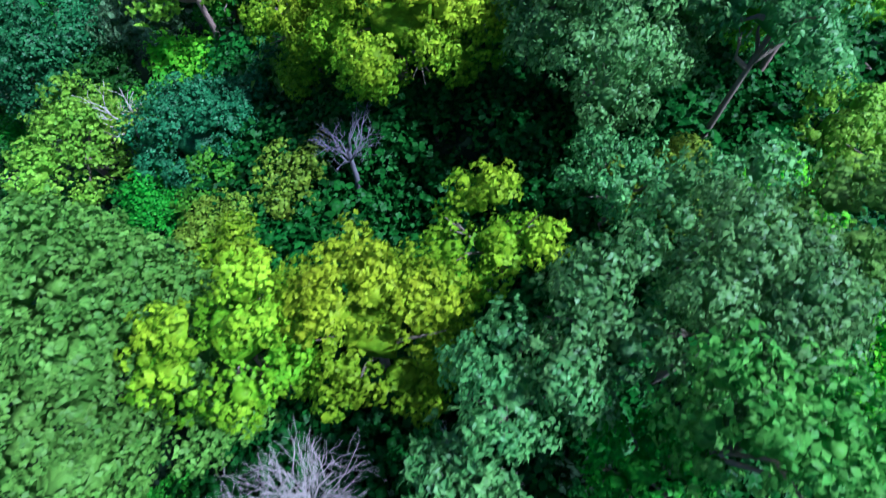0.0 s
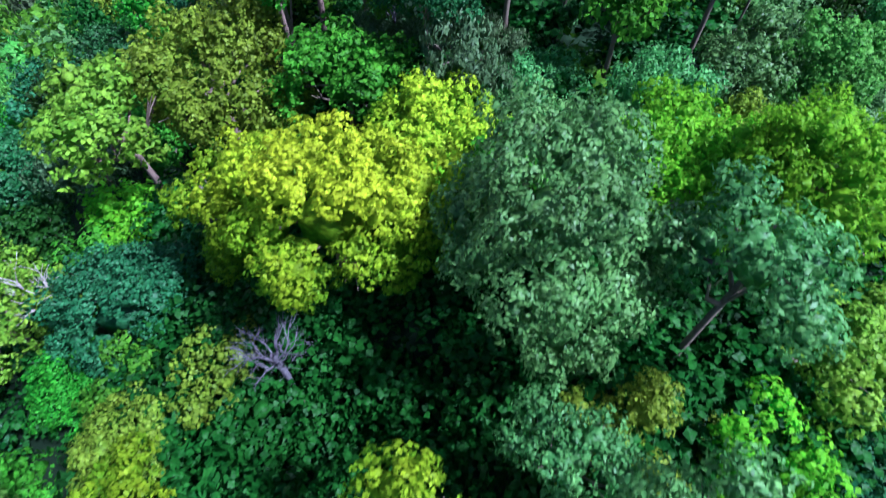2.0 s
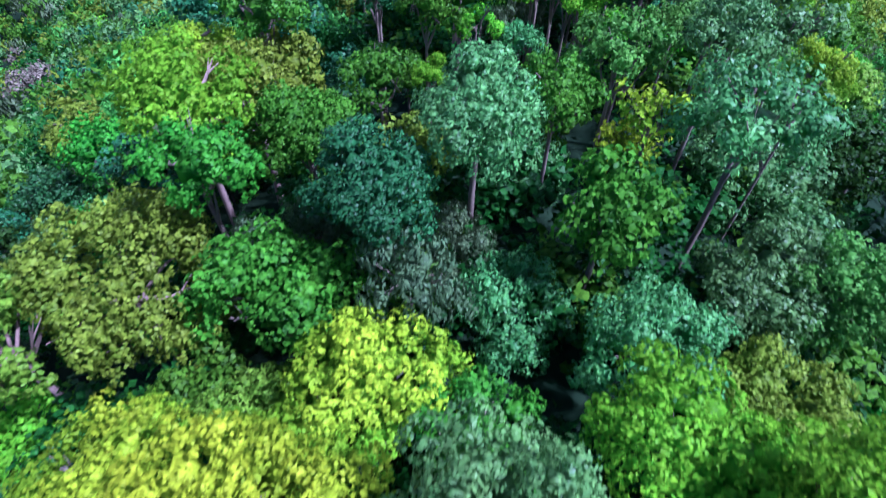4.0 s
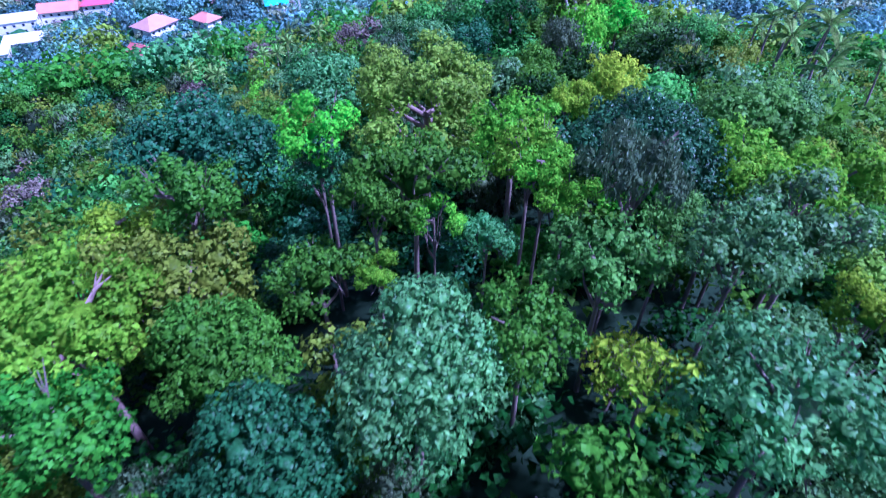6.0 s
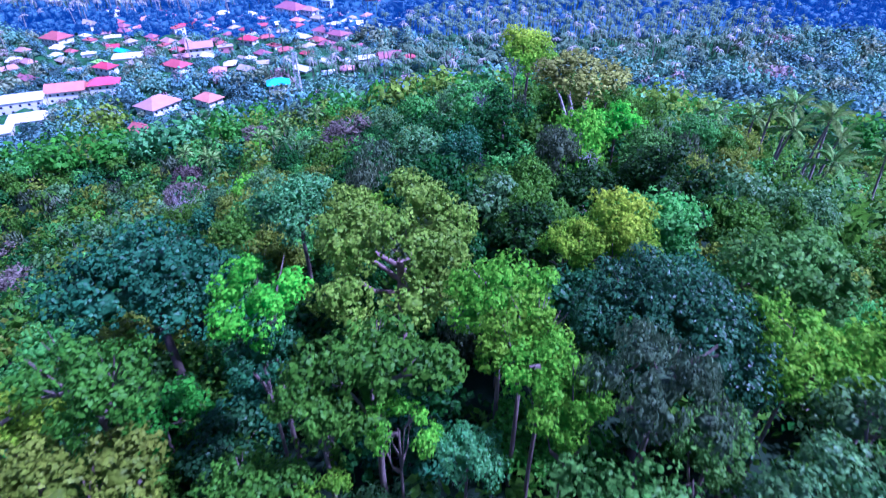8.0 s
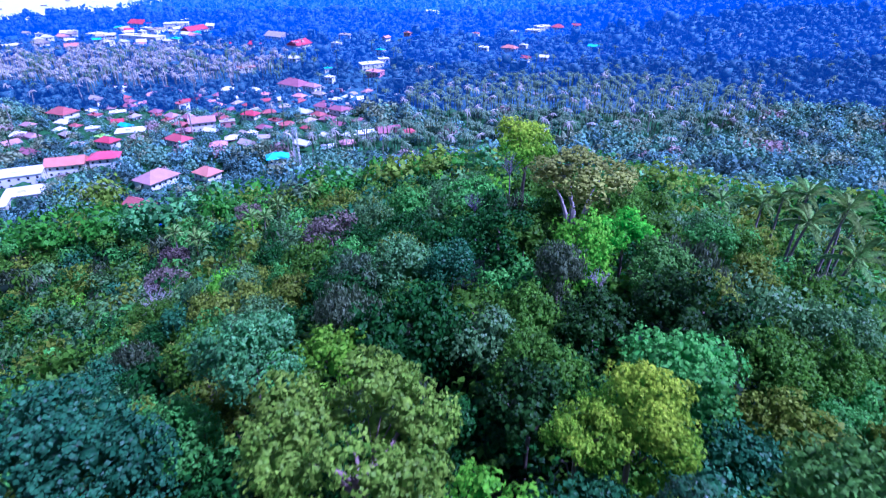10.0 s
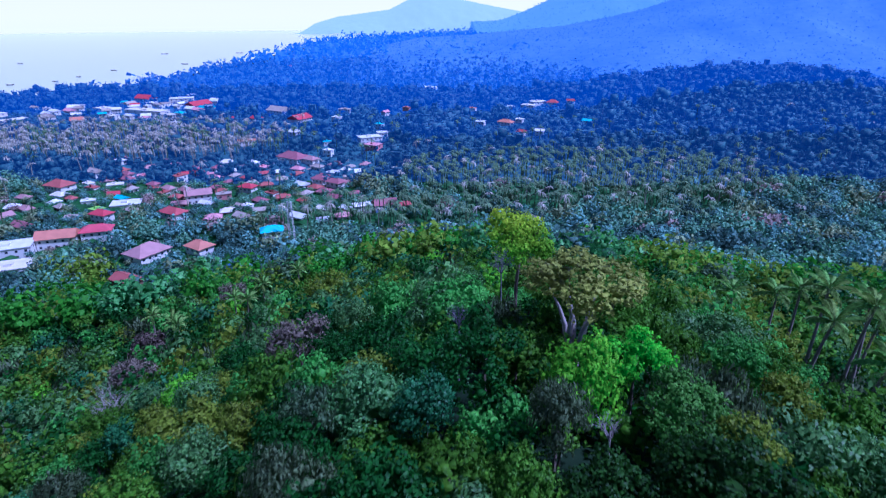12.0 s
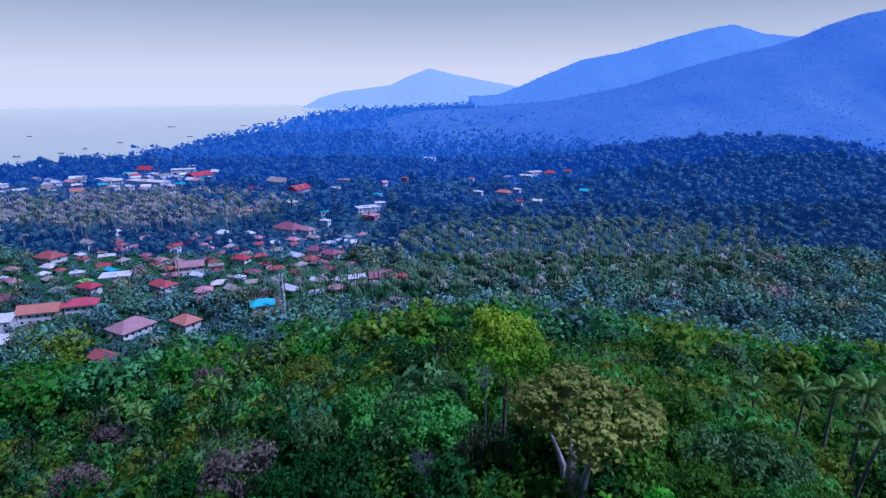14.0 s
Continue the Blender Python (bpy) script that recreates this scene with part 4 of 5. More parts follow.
def house(x, y, w, roof, wall, style, turn=None, storeys=None):
    global window_mesh
    house_no[0] += 1
    rng = random.Random(house_no[0] * 13)
    turn = rng.choice([-32, -28, 18, 24, -20, 62]) if turn is None else turn
    w = w * 0.88
    d = w * rng.uniform(0.55, 0.8)
    if w > 22:
        d = min(d, 16)
    storeys = storeys or (2 if w > 10 else 1)
    if style == "flat" and w > 9:
        storeys = rng.choice([1, 2])
    if y > 540 and w < 24:
        storeys = 2
    h = 3.0 * storeys + 0.6
    g = float(min(ground_z(x + a * w * 0.4, y + b * d * 0.4) for a in (-1, 0, 1) for b in (-1, 0, 1)))
    h += float(ground_z(x, y)) - g
    m = pose(x, y, g, 0, 0, turn)
    ob = thing("house", m, "%s house with a %s %s among trees" % (wall + "-walled", COLOUR_WORDS.get(roof, roof), ROOF_WORDS[style]), "house", "houses of the town")
    a, b = w / 2, d / 2
    t = 0.25
    walls = part("wall", box_mesh("wall", (-a, a, -b, -b + t, -1, h), (-a, a, b - t, b, -1, h), (-a, -a + t, -b + t, b - t, -1, h), (a - t, a, -b + t, b - t, -1, h)), WALL[wall], ob)
    o = 0.9 if style != "flat" else 0.4
    bm = bmesh.new()
    if style == "flat":
        box(bm, -a - o, a + o, -b - o, b + o, h, h + 0.35)
        box(bm, -a * 0.3, a * 0.1, -b * 0.4, b * 0.2, h + 0.35, h + 1.6)
    else:
        rise = (b + o) * 0.52
        inset = (b + o) * 0.9 if style == "hip" else 0.0
        base = [(-a - o, -b - o, h), (a + o, -b - o, h), (a + o, b + o, h), (-a - o, b + o, h)]
        top = [(-a - o + inset, 0, h + rise), (a + o - inset, 0, h + rise)]
        vs = [bm.verts.new(p) for p in base] + [bm.verts.new((p[0], p[1], p[2] - 0.22)) for p in base] + [bm.verts.new(p) for p in top]
        for f in ((0, 1, 9, 8), (2, 3, 8, 9), (1, 2, 9), (3, 0, 8), (0, 4, 5, 1), (1, 5, 6, 2), (2, 6, 7, 3), (3, 7, 4, 0), (7, 6, 5, 4)):
            bm.faces.new([vs[i] for i in f])
    rf = part("roof", bm, ROOF[roof], ob)
    if style != "flat":
        V, Fq = tubes([[(Vector((-a - o + inset, 0, h + rise)), 0.16), (Vector((a + o - inset, 0, h + rise)), 0.16)]], 5)
        part("ridge_cap", mesh_of("ridge_cap", V, Fq), ROOF[roof], rf)
    if window_mesh is None:
        window_mesh = box_mesh("window", (-0.6, 0.6, -0.06, 0.06, -0.6, 0.6))
    nw = max(2, min(5, int(w / 3.2)))
    for s in range(storeys):
        z = h - 3.0 * storeys - 0.6 + 3.0 * s + 1.9
        for i in range(nw):
            win = part("window", window_mesh, PANE, ob)
            win.location = (-a + w * (i + 0.5) / nw, -b - 0.02, z)
        for sx in (-1, 1):
            win = part("window", window_mesh, PANE, ob)
            win.location, win.rotation_euler.z = (sx * (a + 0.02), 0, z), math.pi / 2
    dm = part("door", box_mesh("door", (-0.5, 0.5, -0.09, 0.07, 0, 2.1)), WALL["timber"], ob)
    dm.location = (a * 0.12, -b - 0.03, h - 3.0 * storeys - 0.6)
    lots.append((x, y, max(w, d) * 0.54 + 1.2))
    return ob


house(-188, 347, 17.0, "magenta", "white", "hip")
house(-144, 315, 19.4, "mauve", "white", "hip")
house(-133, 275, 13.2, "brick", "timber", "gable")
house(-204, 337, 20.9, "orange", "white", "gable")
house(-220, 322, 24.0, "white", "white", "flat", 24, 2)
house(-206, 303, 20.0, "cream", "white", "flat", 24, 2)
house(-214, 285, 22.0, "white", "cream", "flat", 24, 2)
house(-120, 322, 13.1, "orange", "white", "hip")
house(-159, 379, 16.9, "red", "white", "hip")
house(-201, 375, 12.7, "crimson", "white", "hip")
house(-214, 392, 9.1, "lime", "white", "flat")
house(-230, 410, 9.6, "white", "white", "flat")
house(-202, 405, 20.0, "white", "cream", "flat")
house(-233, 449, 12.2, "cream", "cream", "flat")
house(-233, 465, 10.1, "plum", "white", "hip")
house(-221, 425, 7.6, "crimson", "white", "gable")
house(-211, 416, 8.2, "cyan", "white", "gable")
house(-224, 474, 11.1, "pink", "white", "flat")
house(-196, 479, 6.9, "crimson", "white", "gable")
house(-188, 486, 10.5, "red", "white", "hip")
house(-176, 436, 10.2, "plum", "white", "hip")
house(-159, 417, 18.0, "mauve", "white", "gable")
house(-157, 441, 7.9, "plum", "white", "hip")
house(-153, 457, 6.6, "plum", "white", "hip")
house(-266, 438, 18.2, "brick", "white", "hip")
house(-261, 474, 12.0, "tan", "white", "gable")
house(-278, 417, 9.0, "mauve", "white", "hip")
house(-260, 393, 10.6, "mauve", "white", "hip")
house(-242, 362, 11.0, "plum", "white", "gable")
house(-368, 775, 65.7, "cream", "cream", "flat")
house(-438, 808, 37.3, "cream", "white", "flat")
house(-428, 844, 18.7, "cyan", "white", "flat")
house(-422, 883, 29.4, "crimson", "white", "gable")
house(-371, 883, 35.9, "white", "cream", "flat")
house(-322, 823, 33.4, "crimson", "white", "gable")
house(-316, 753, 18.0, "cyan", "white", "flat")
house(-373, 828, 22.9, "tan", "white", "flat")
house(-499, 721, 31.9, "cream", "white", "flat")
house(-412, 702, 14.2, "orange", "white", "gable")
house(-293, 687, 13.9, "white", "white", "flat")
house(-183, 591, 18.3, "orange", "white", "flat")
house(-122, 525, 26.6, "plum", "white", "hip")
house(-105, 517, 12.2, "mauve", "white", "hip")
house(-85, 456, 11.5, "plum", "white", "hip")
house(-72, 447, 13.7, "plum", "white", "hip")
house(-68, 456, 10.7, "mauve", "white", "gable")
house(-77, 433, 10.9, "plum", "white", "hip")
house(-60, 574, 15.6, "pink", "pink", "flat")
house(-68, 610, 24.4, "white", "white", "flat")
house(-58, 632, 11.5, "white", "white", "flat")
house(-162, 716, 26.3, "crimson", "white", "gable")
house(-212, 716, 13.1, "crimson", "white", "gable")
house(-241, 717, 9.2, "crimson", "white", "gable")
house(-202, 775, 31.3, "tan", "white", "gable")
house(-120, 784, 18.7, "tan", "white", "flat")
house(-121, 724, 11.9, "white", "white", "flat")
house(-148, 635, 10.4, "white", "white", "gable")
house(-44, 798, 10.3, "orange", "orange", "flat")
house(-68, 761, 11.2, "pink", "white", "gable")
house(-66, 680, 9.9, "cyan", "white", "flat")
house(-22, 1016, 24.4, "white", "white", "flat")
house(-61, 1748, 42.3, "pink", "white", "flat")
house(-109, 1573, 26.3, "white", "white", "flat")
house(-349, 1400, 23.5, "pink", "white", "flat")
house(-143, 468, 9.3, "red", "white", "hip")
house(-131, 434, 11.7, "crimson", "white", "hip")
house(-134, 481, 6.9, "red", "white", "gable")
house(-87, 413, 8.1, "crimson", "white", "hip")
house(-116, 412, 9.6, "plum", "white", "hip")
house(-97, 550, 9.0, "white", "white", "flat")
house(-105, 586, 8.5, "cyan", "white", "flat")
house(-121, 401, 7.2, "white", "white", "flat")
house(-45, 392, 12.6, "white", "white", "flat")
house(-31, 396, 15.5, "plum", "blue", "gable")
house(-19, 403, 9.3, "red", "white", "hip")
house(-89, 346, 12.9, "cyan", "white", "hip")
house(2, 335, 7.0, "blue", "white", "gable")
house(-53, 309, 4.3, "white", "white", "gable")
house(12, 358, 4.4, "white", "white", "flat")
house(23, 349, 9.2, "mauve", "white", "hip")
house(45, 357, 8.2, "plum", "blue", "hip")
house(128, 827, 22.8, "cream", "white", "flat")
house(112, 802, 19.1, "cream", "cream", "flat")
house(145, 812, 16.4, "red", "white", "hip")
house(73, 690, 17.6, "orange", "white", "hip")
house(90, 705, 9.0, "white", "white", "flat")
house(84, 635, 8.1, "red", "white", "gable")
house(45, 694, 11.4, "white", "white", "flat")
house(40, 788, 10.1, "orange", "white", "flat")
house(162, 684, 11.2, "cyan", "white", "gable")
house(214, 931, 17.1, "cream", "white", "flat")
house(168, 812, 10.4, "red", "white", "gable")
house(89, 797, 10.2, "white", "white", "flat")
house(103, 638, 9.3, "white", "white", "gable")
house(596, 892, 16.3, "red", "white", "hip")
house(665, 938, 15.4, "white", "white", "flat")
house(639, 1004, 12.9, "red", "white", "gable")
house(-126, 401, 5.0, "tan", "white", "gable")
house(-55, 429, 7.7, "plum", "white", "hip")
house(-66, 372, 7.9, "white", "white", "gable")

# smaller houses between the larger ones
town = random.Random(8)
built = 0
while built < 74:
    x, y = town.uniform(-275, -55), town.uniform(375, 525)
    if all((x - u) ** 2 + (y - v) ** 2 > (q + 5) ** 2 for (u, v, q) in lots):
        house(x, y, town.uniform(7, 11), town.choice(["plum", "mauve", "tan", "brick", "tan", "pink", "cream", "brick", "tan", "white"]), town.choice(["white", "cream", "white", "pink"]), town.choice(["hip", "gable", "hip", "flat"]))
        built += 1

# the market by the shore
built = 0
while built < 34:
    x, y = town.gauss(-395, 50), town.gauss(795, 34)
    if all((x - u) ** 2 + (y - v) ** 2 > (q + 6) ** 2 for (u, v, q) in lots):
        house(x, y, town.uniform(8, 16), town.choice(["white", "cream", "white", "pink", "crimson", "cyan", "cream", "tan"]), town.choice(["white", "cream"]), town.choice(["flat", "gable", "gable"]))
        built += 1

# lawns, yards and a dirt road between the houses
GRASS = rough_material("lawn_grass", (0.05, 0.14, 0.03), (0.10, 0.24, 0.06), 1.5, 0.9, 0.4, spec=0.1)
# lightened dry grass: haze over the plantation is put into its colour
DRYGRASS = rough_material("hazed_dry_grass", (0.22, 0.24, 0.15), (0.40, 0.38, 0.26), 0.6, 0.95, 0.3, spec=0.1)
DIRT = rough_material("dry_earth", (0.30, 0.24, 0.19), (0.48, 0.40, 0.33), 0.8, 0.95, 0.3, spec=0.1)


def patch(name, x, y, a, b, turn, mat, label):
    """A low uneven sheet of grass or earth on the plain."""
    rng = random.Random(int(x * 7 + y))
    V, Fq = [], []
    c, s = math.cos(radians(turn)), math.sin(radians(turn))
    for ring_r in (0.0, 0.5, 1.0):
        for i in range(20):
            w = 2 * math.pi * i / 20
            k = ring_r * (1 + (rng.uniform(-.2, .2) if ring_r == 1 else 0))
            u, v = a * k * math.cos(w), b * k * math.sin(w)
            px, py = x + u * c - v * s, y + u * s + v * c
            V.append((px, py, float(ground_z(px, py)) + 0.25))
    for j in range(2):
        for i in range(20):
            Fq.append((j * 20 + i, j * 20 + (i + 1) % 20, j * 20 + 20 + (i + 1) % 20, j * 20 + 20 + i))
    ob = new(name, mesh_of(name, V, Fq, True))
    ob.data.materials.append(mat)
    if mat is not DRYGRASS:
        lots.append((x, y, min(a, b)))
    return tagged(ob, label, "ground", kind="structure")


patch("lawn", -121, 327, 16, 9, 10, GRASS, "mown green lawn beside a house")
patch("lawn", -14, 362, 9, 5, 20, GRASS, "mown green lawn beside a dirt road")
patch("dirt_road", -17, 374, 15, 3, 35, DIRT, "pale dry dirt road among palms")
patch("dirt_road", -60, 440, 26, 4, -35, DIRT, "pale dry dirt road between houses")
patch("dirt_yard", -205, 440, 26, 7, 60, DIRT, "pale trodden yard between houses")
patch("dirt_yard", -178, 460, 22, 6, 40, DIRT, "pale trodden yard between houses")
patch("dirt_yard", -232, 470, 24, 7, -20, DIRT, "pale trodden yard between houses")
patch("dirt_yard", -110, 505, 26, 6, 25, DIRT, "pale trodden yard between houses")
patch("beach", -330, 860, 60, 14, 20, DIRT, "pale sandy ground near the shore")
patch("lawn", -300, 560, 90, 26, 10, DRYGRASS, "dry grass under the palm plantation")

# lattice mast
STEEL = rough_material("painted_steel", (0.55, 0.55, 0.56), (0.72, 0.72, 0.72), 2, 0.5, 0.1, metal=0.2)
mast = thing("radio_mast", pose(-76, 339, 4), "white lattice radio mast standing among palms", "mast")
MH = 25.0
for sx, sy in ((-1, -1), (1, -1), (1, 1), (-1, 1)):
    V, Fq = tubes([[(Vector((sx * 1.5, sy * 1.5, -0.5)), 0.16), (Vector((sx * 1.0, sy * 1.0, MH)), 0.12)]], 5)
    part("leg", mesh_of("leg", V, Fq), STEEL, mast)
for i in range(9):
    z0, z1 = MH * i / 9, MH * (i + 1) / 9
    q = [Vector((sx * (1.5 - 0.5 * z0 / MH), sy * (1.5 - 0.5 * z0 / MH), z0)) for sx, sy in ((-1, -1), (1, -1), (1, 1), (-1, 1))]
    u = [Vector((sx * (1.5 - 0.5 * z1 / MH), sy * (1.5 - 0.5 * z1 / MH), z1)) for sx, sy in ((-1, -1), (1, -1), (1, 1), (-1, 1))]
    for k in range(4):
        for a, b in ((q[k], u[(k + 1) % 4]), (u[k], u[(k + 1) % 4])):
            V, Fq = tubes([[(a, 0.07), (b, 0.07)]], 4)
            part("brace", mesh_of("brace", V, Fq), STEEL, mast)
for k in range(3):
    an = part("antenna", box_mesh("antenna", (-0.2, 0.2, -0.1, 0.1, -1.1, 1.1)), STEEL, mast)
    an.location = (1.4 * math.cos(k * 2.1), 1.4 * math.sin(k * 2.1), MH - 1.5)
    an.rotation_euler.z = k * 2.1 + math.pi / 2
lots.append((-76, 339, 4))
# not a house lot: keeps trees from hiding the brick house
lots.append((-128, 262, 8))

# blue tarpaulin roofs on the slope
TARP = plain("blue_tarpaulin", (0.03, 0.10, 0.60), 0.5)
for x, y, w, t in ((-98.0, 229.0, 7, 20), (-92.0, 291.0, 8, -25)):
    g = float(ground_z(x, y))
    shed = thing("shed", pose(x, y, g, 0, 0, t), "open shed under a bright blue tarpaulin", "shed")
    for sx in (-1, 1):
        for sy in (-1, 1):
            part("post", box_mesh("post", (sx * w * 0.45 - 0.1, sx * w * 0.45 + 0.1, sy * w * 0.3 - 0.1, sy * w * 0.3 + 0.1, -1, 4.2)), WALL["timber"], shed)
    part("roof", box_mesh("roof", (-w / 2, w / 2, -w * 0.35, w * 0.35, 4.2, 4.35)), TARP, shed)
    lots.append((x, y, w * 0.7))

# boats in the bay
HULL = plain("boat_hull", (0.16, 0.13, 0.12), 0.5)
ROOFING = plain("boat_canopy", (0.55, 0.50, 0.48), 0.7)


def boat(x, y, size, turn):
    ob = thing("boat", pose(x, y, 0, 0, 0, turn), "dark wooden boat moored in the calm bay", "boat", "boats in the bay")
    V, Fq = [], []
    for i in range(9):
        t = i / 8 * 2 - 1
        wd = size * 0.14 * (1 - t * t * 0.85) + 0.05
        zt = 0.9 + 1.2 * t * t
        V += [(t * size / 2, -wd, zt), (t * size / 2 * 0.92, -wd * 0.6, -0.4), (t * size / 2 * 0.92, wd * 0.6, -0.4), (t * size / 2, wd, zt)]
        if i:
            k = 4 * i
            Fq += [(k - 4, k, k + 1, k - 3), (k - 3, k + 1, k + 2, k - 2), (k - 2, k + 2, k + 3, k - 1), (k - 1, k + 3, k, k - 4)]
    part("hull", mesh_of("hull", V, Fq), HULL, ob)
    part("canopy", box_mesh("canopy", (-size * 0.22, size * 0.18, -size * 0.1, size * 0.1, 2.5, 2.7)), ROOFING, ob)
    for sx in (-0.2, 0.16):
        for sy in (-0.09, 0.09):
            part("post", box_mesh("post", (sx * size - 0.06, sx * size + 0.06, sy * size - 0.06, sy * size + 0.06, 0.2, 2.5)), HULL, ob)


boat(-790, 1124, 13, 12)
boat(-1094, 1590, 15, -8)
boat(-744, 1181, 10, 30)
boat(-750, 1267, 11, -15)
boat(-754, 1409, 12, 5)
boat(-896, 1973, 24, 3)
boat(-667, 1585, 17, -4)
boat(-675, 2027, 22, 6)
boat(-661, 2120, 20, -6)

# ---- woods of the plain, too many to count ----
npr = np.random.default_rng(4)
lot_x, lot_y, lot_r = (np.array([q[i] for q in lots]) for i in range(3))


def scatter(y0, y1, spacing, left=-0.95, right=0.95):
    """Jittered rows of places on the plain outside the house lots and the sea."""
    ys = np.arange(y0, y1, spacing)
    out = []
    for yy in ys:
        xs = np.arange(left * yy + 10, right * yy + 10, spacing)
        out.append(np.stack([xs + npr.uniform(-.45, .45, len(xs)) * spacing, yy + npr.uniform(-.45, .45, len(xs)) * spacing], 1))
    q = np.concatenate(out)
    keep = q[:, 0] > coast(q[:, 1]) + 45
    q = q[keep]
    d = (q[:, 0, None] - lot_x) ** 2 + (q[:, 1, None] - lot_y) ** 2
    return q[(d > lot_r ** 2).all(1)]


def low_growth(q):
    """Camera's side of the houses along the shore: trees kept low so these show."""
    dx, dy = np.abs(q[:, 0, None] - lot_x), lot_y - q[:, 1, None]
    return ((dx < lot_r + 5) & (dy > -5) & (dy < 85) & (lot_y > 540)).any(1)


def grove(x, y):
    """Where coconut palms stand: two plantations and a belt between them."""
    a = ((x + 300) / 150) ** 2 + ((y - 590) / 75) ** 2
    b = ((x - 110) / 130) ** 2 + ((y - 455) / 75) ** 2
    c = ((x + 20) / 75) ** 2 + ((y - 372) / 28) ** 2
    return np.minimum(np.minimum(a, b), c)


def woods(name, q, r, lobes, per, size, mat, label, rise=1.0, bough=0, lump=1.0):
    """Many rounded trees in one mesh: each a handful of boughs, each bough a few clumps of leaves."""
    z = ground_z(q[:, 0], q[:, 1])
    n = len(q)
    near_lot = ((q[:, 0, None] - lot_x) ** 2 + (q[:, 1, None] - lot_y) ** 2 < (lot_r + 10) ** 2).any(1)
    rr = r * np.exp(npr.normal(size=n) * 0.32).clip(0.5, 1.9) * np.where(near_lot, 0.66, 1.0) * np.where(low_growth(q), 0.4, 1.0)
    tall = rr * npr.uniform(0.75, 1.35, n) * rise
    d = npr.normal(size=(n * lobes, 3))
    d[:, 2] = np.abs(d[:, 2]) * 1.1 - 0.2
    d /= np.linalg.norm(d, axis=1, keepdims=True)
    R, T = np.repeat(rr, lobes), np.repeat(tall, lobes)
    c = np.repeat(np.stack([q[:, 0], q[:, 1], z + 2.0 + rr * 0.5], 1), lobes, 0) + d * np.stack([R, R, T], 1) * 0.62
    lr = R * npr.uniform(0.30, 0.54, n * lobes) * lump
    e = npr.normal(size=(n * lobes * per, 3)) + np.repeat(d, per, 0) * 0.9 + np.array([0, 0, 0.3])
    e /= np.linalg.norm(e, axis=1, keepdims=True)
    p = np.repeat(c, per, 0) + e * np.repeat(lr, per)[:, None] * npr.uniform(0.95, 1.28, (len(e), 1))
    nrm = e + npr.normal(size=e.shape) * 0.4
    t = np.cross(nrm, npr.normal(size=e.shape))
    t /= np.linalg.norm(t, axis=1, keepdims=True)
    b = np.cross(nrm, t)
    s = size * npr.uniform(0.6, 1.25, (len(e), 1))
    V = np.stack([p - t * s, p - b * s * 0.45, p + t * s, p + b * s * 0.45], 1).reshape(-1, 3)
    N = np.repeat(unit(e * 0.6 + np.repeat(d, per, 0) * 0.55), 4, 0)
    Fq, N = facing(V, np.arange(len(V)).reshape(-1, 4), N, 0.4)
    if bough:
        pv, pf = PUFF[bough]
        m = len(pv)
        wob = 0.8 + 0.2 * npr.normal(size=(n * lobes, m, 1)).clip(-1.5, 1.5)
        B = c[:, None, :] + pv[None] * wob * lr[:, None, None] * 1.08
        Bf = pf[None] + (np.arange(n * lobes) * m)[:, None, None] + len(V)
        V = np.concatenate([V, B.reshape(-1, 3)])
        Fq = np.concatenate([Fq, Bf.reshape(-1, 4)])
        N = np.concatenate([N, np.tile(pv, (n * lobes, 1))])
    ob = new(name, mesh_of(name, V, Fq, True, N))
    ob.data.materials.append(mat)
    return tagged(ob, label, "woods", kind="stuff")


def crown_woods(name, q, r, mat, label):
    """Trees of the plain in one mesh, each with its own size, height and turn."""
    z = ground_z(q[:, 0], q[:, 1])
    close = ((q[:, 0, None] - lot_x) ** 2 + (q[:, 1, None] - lot_y) ** 2 < (lot_r + 10) ** 2).any(1)
    dx, dy = np.abs(q[:, 0, None] - 0.35 * (lot_y - q[:, 1, None]) - lot_x), lot_y - q[:, 1, None]
    # trees shrunk on the camera's side of each lot, so the houses show
    camera_side = ((dx < lot_r + 3) & (dy > -2) & (dy < lot_r + 13)).any(1)
    rr = r * np.exp(npr.normal(size=len(q)) * 0.28).clip(0.55, 1.7) * np.where(camera_side, 0.48, np.where(close, 0.74, 1.06))
    Vs, Fs, Ns, base = [], [], [], 0
    for i, (x, y) in enumerate(q):
        key = (6, ("round", "umbrella", "round", "tall")[i % 4], "broad", i % 3)
        me = crown_of(*key)
        if key not in flat:
            co, vi = np.empty(len(me.vertices) * 3, np.float32), np.empty(len(me.loops), np.int32)
            me.vertices.foreach_get("co", co)
            me.loops.foreach_get("vertex_index", vi)
            flat[key] = (co.reshape(-1, 3), vi.reshape(-1, 4), crown_normals[(*key, 3.0)])
        co, vi, nr = flat[key]
        s = rr[i] / 3.0
        c, d = math.cos(i * 2.3), math.sin(i * 2.3)
        Vs.append(np.stack([(co[:, 0] * c - co[:, 1] * d) * s + x, (co[:, 0] * d + co[:, 1] * c) * s + y, co[:, 2] * s + z[i] + 2.0 + rr[i] * 0.55], 1))
        Ns.append(np.stack([nr[:, 0] * c - nr[:, 1] * d, nr[:, 0] * d + nr[:, 1] * c, nr[:, 2]], 1))
        Fs.append(vi + base)
        base += len(co)
    ob = new(name, mesh_of(name, np.concatenate(Vs), np.concatenate(Fs), True, np.concatenate(Ns)))
    ob.data.materials.append(mat)
    return tagged(ob, label, "woods", kind="stuff")


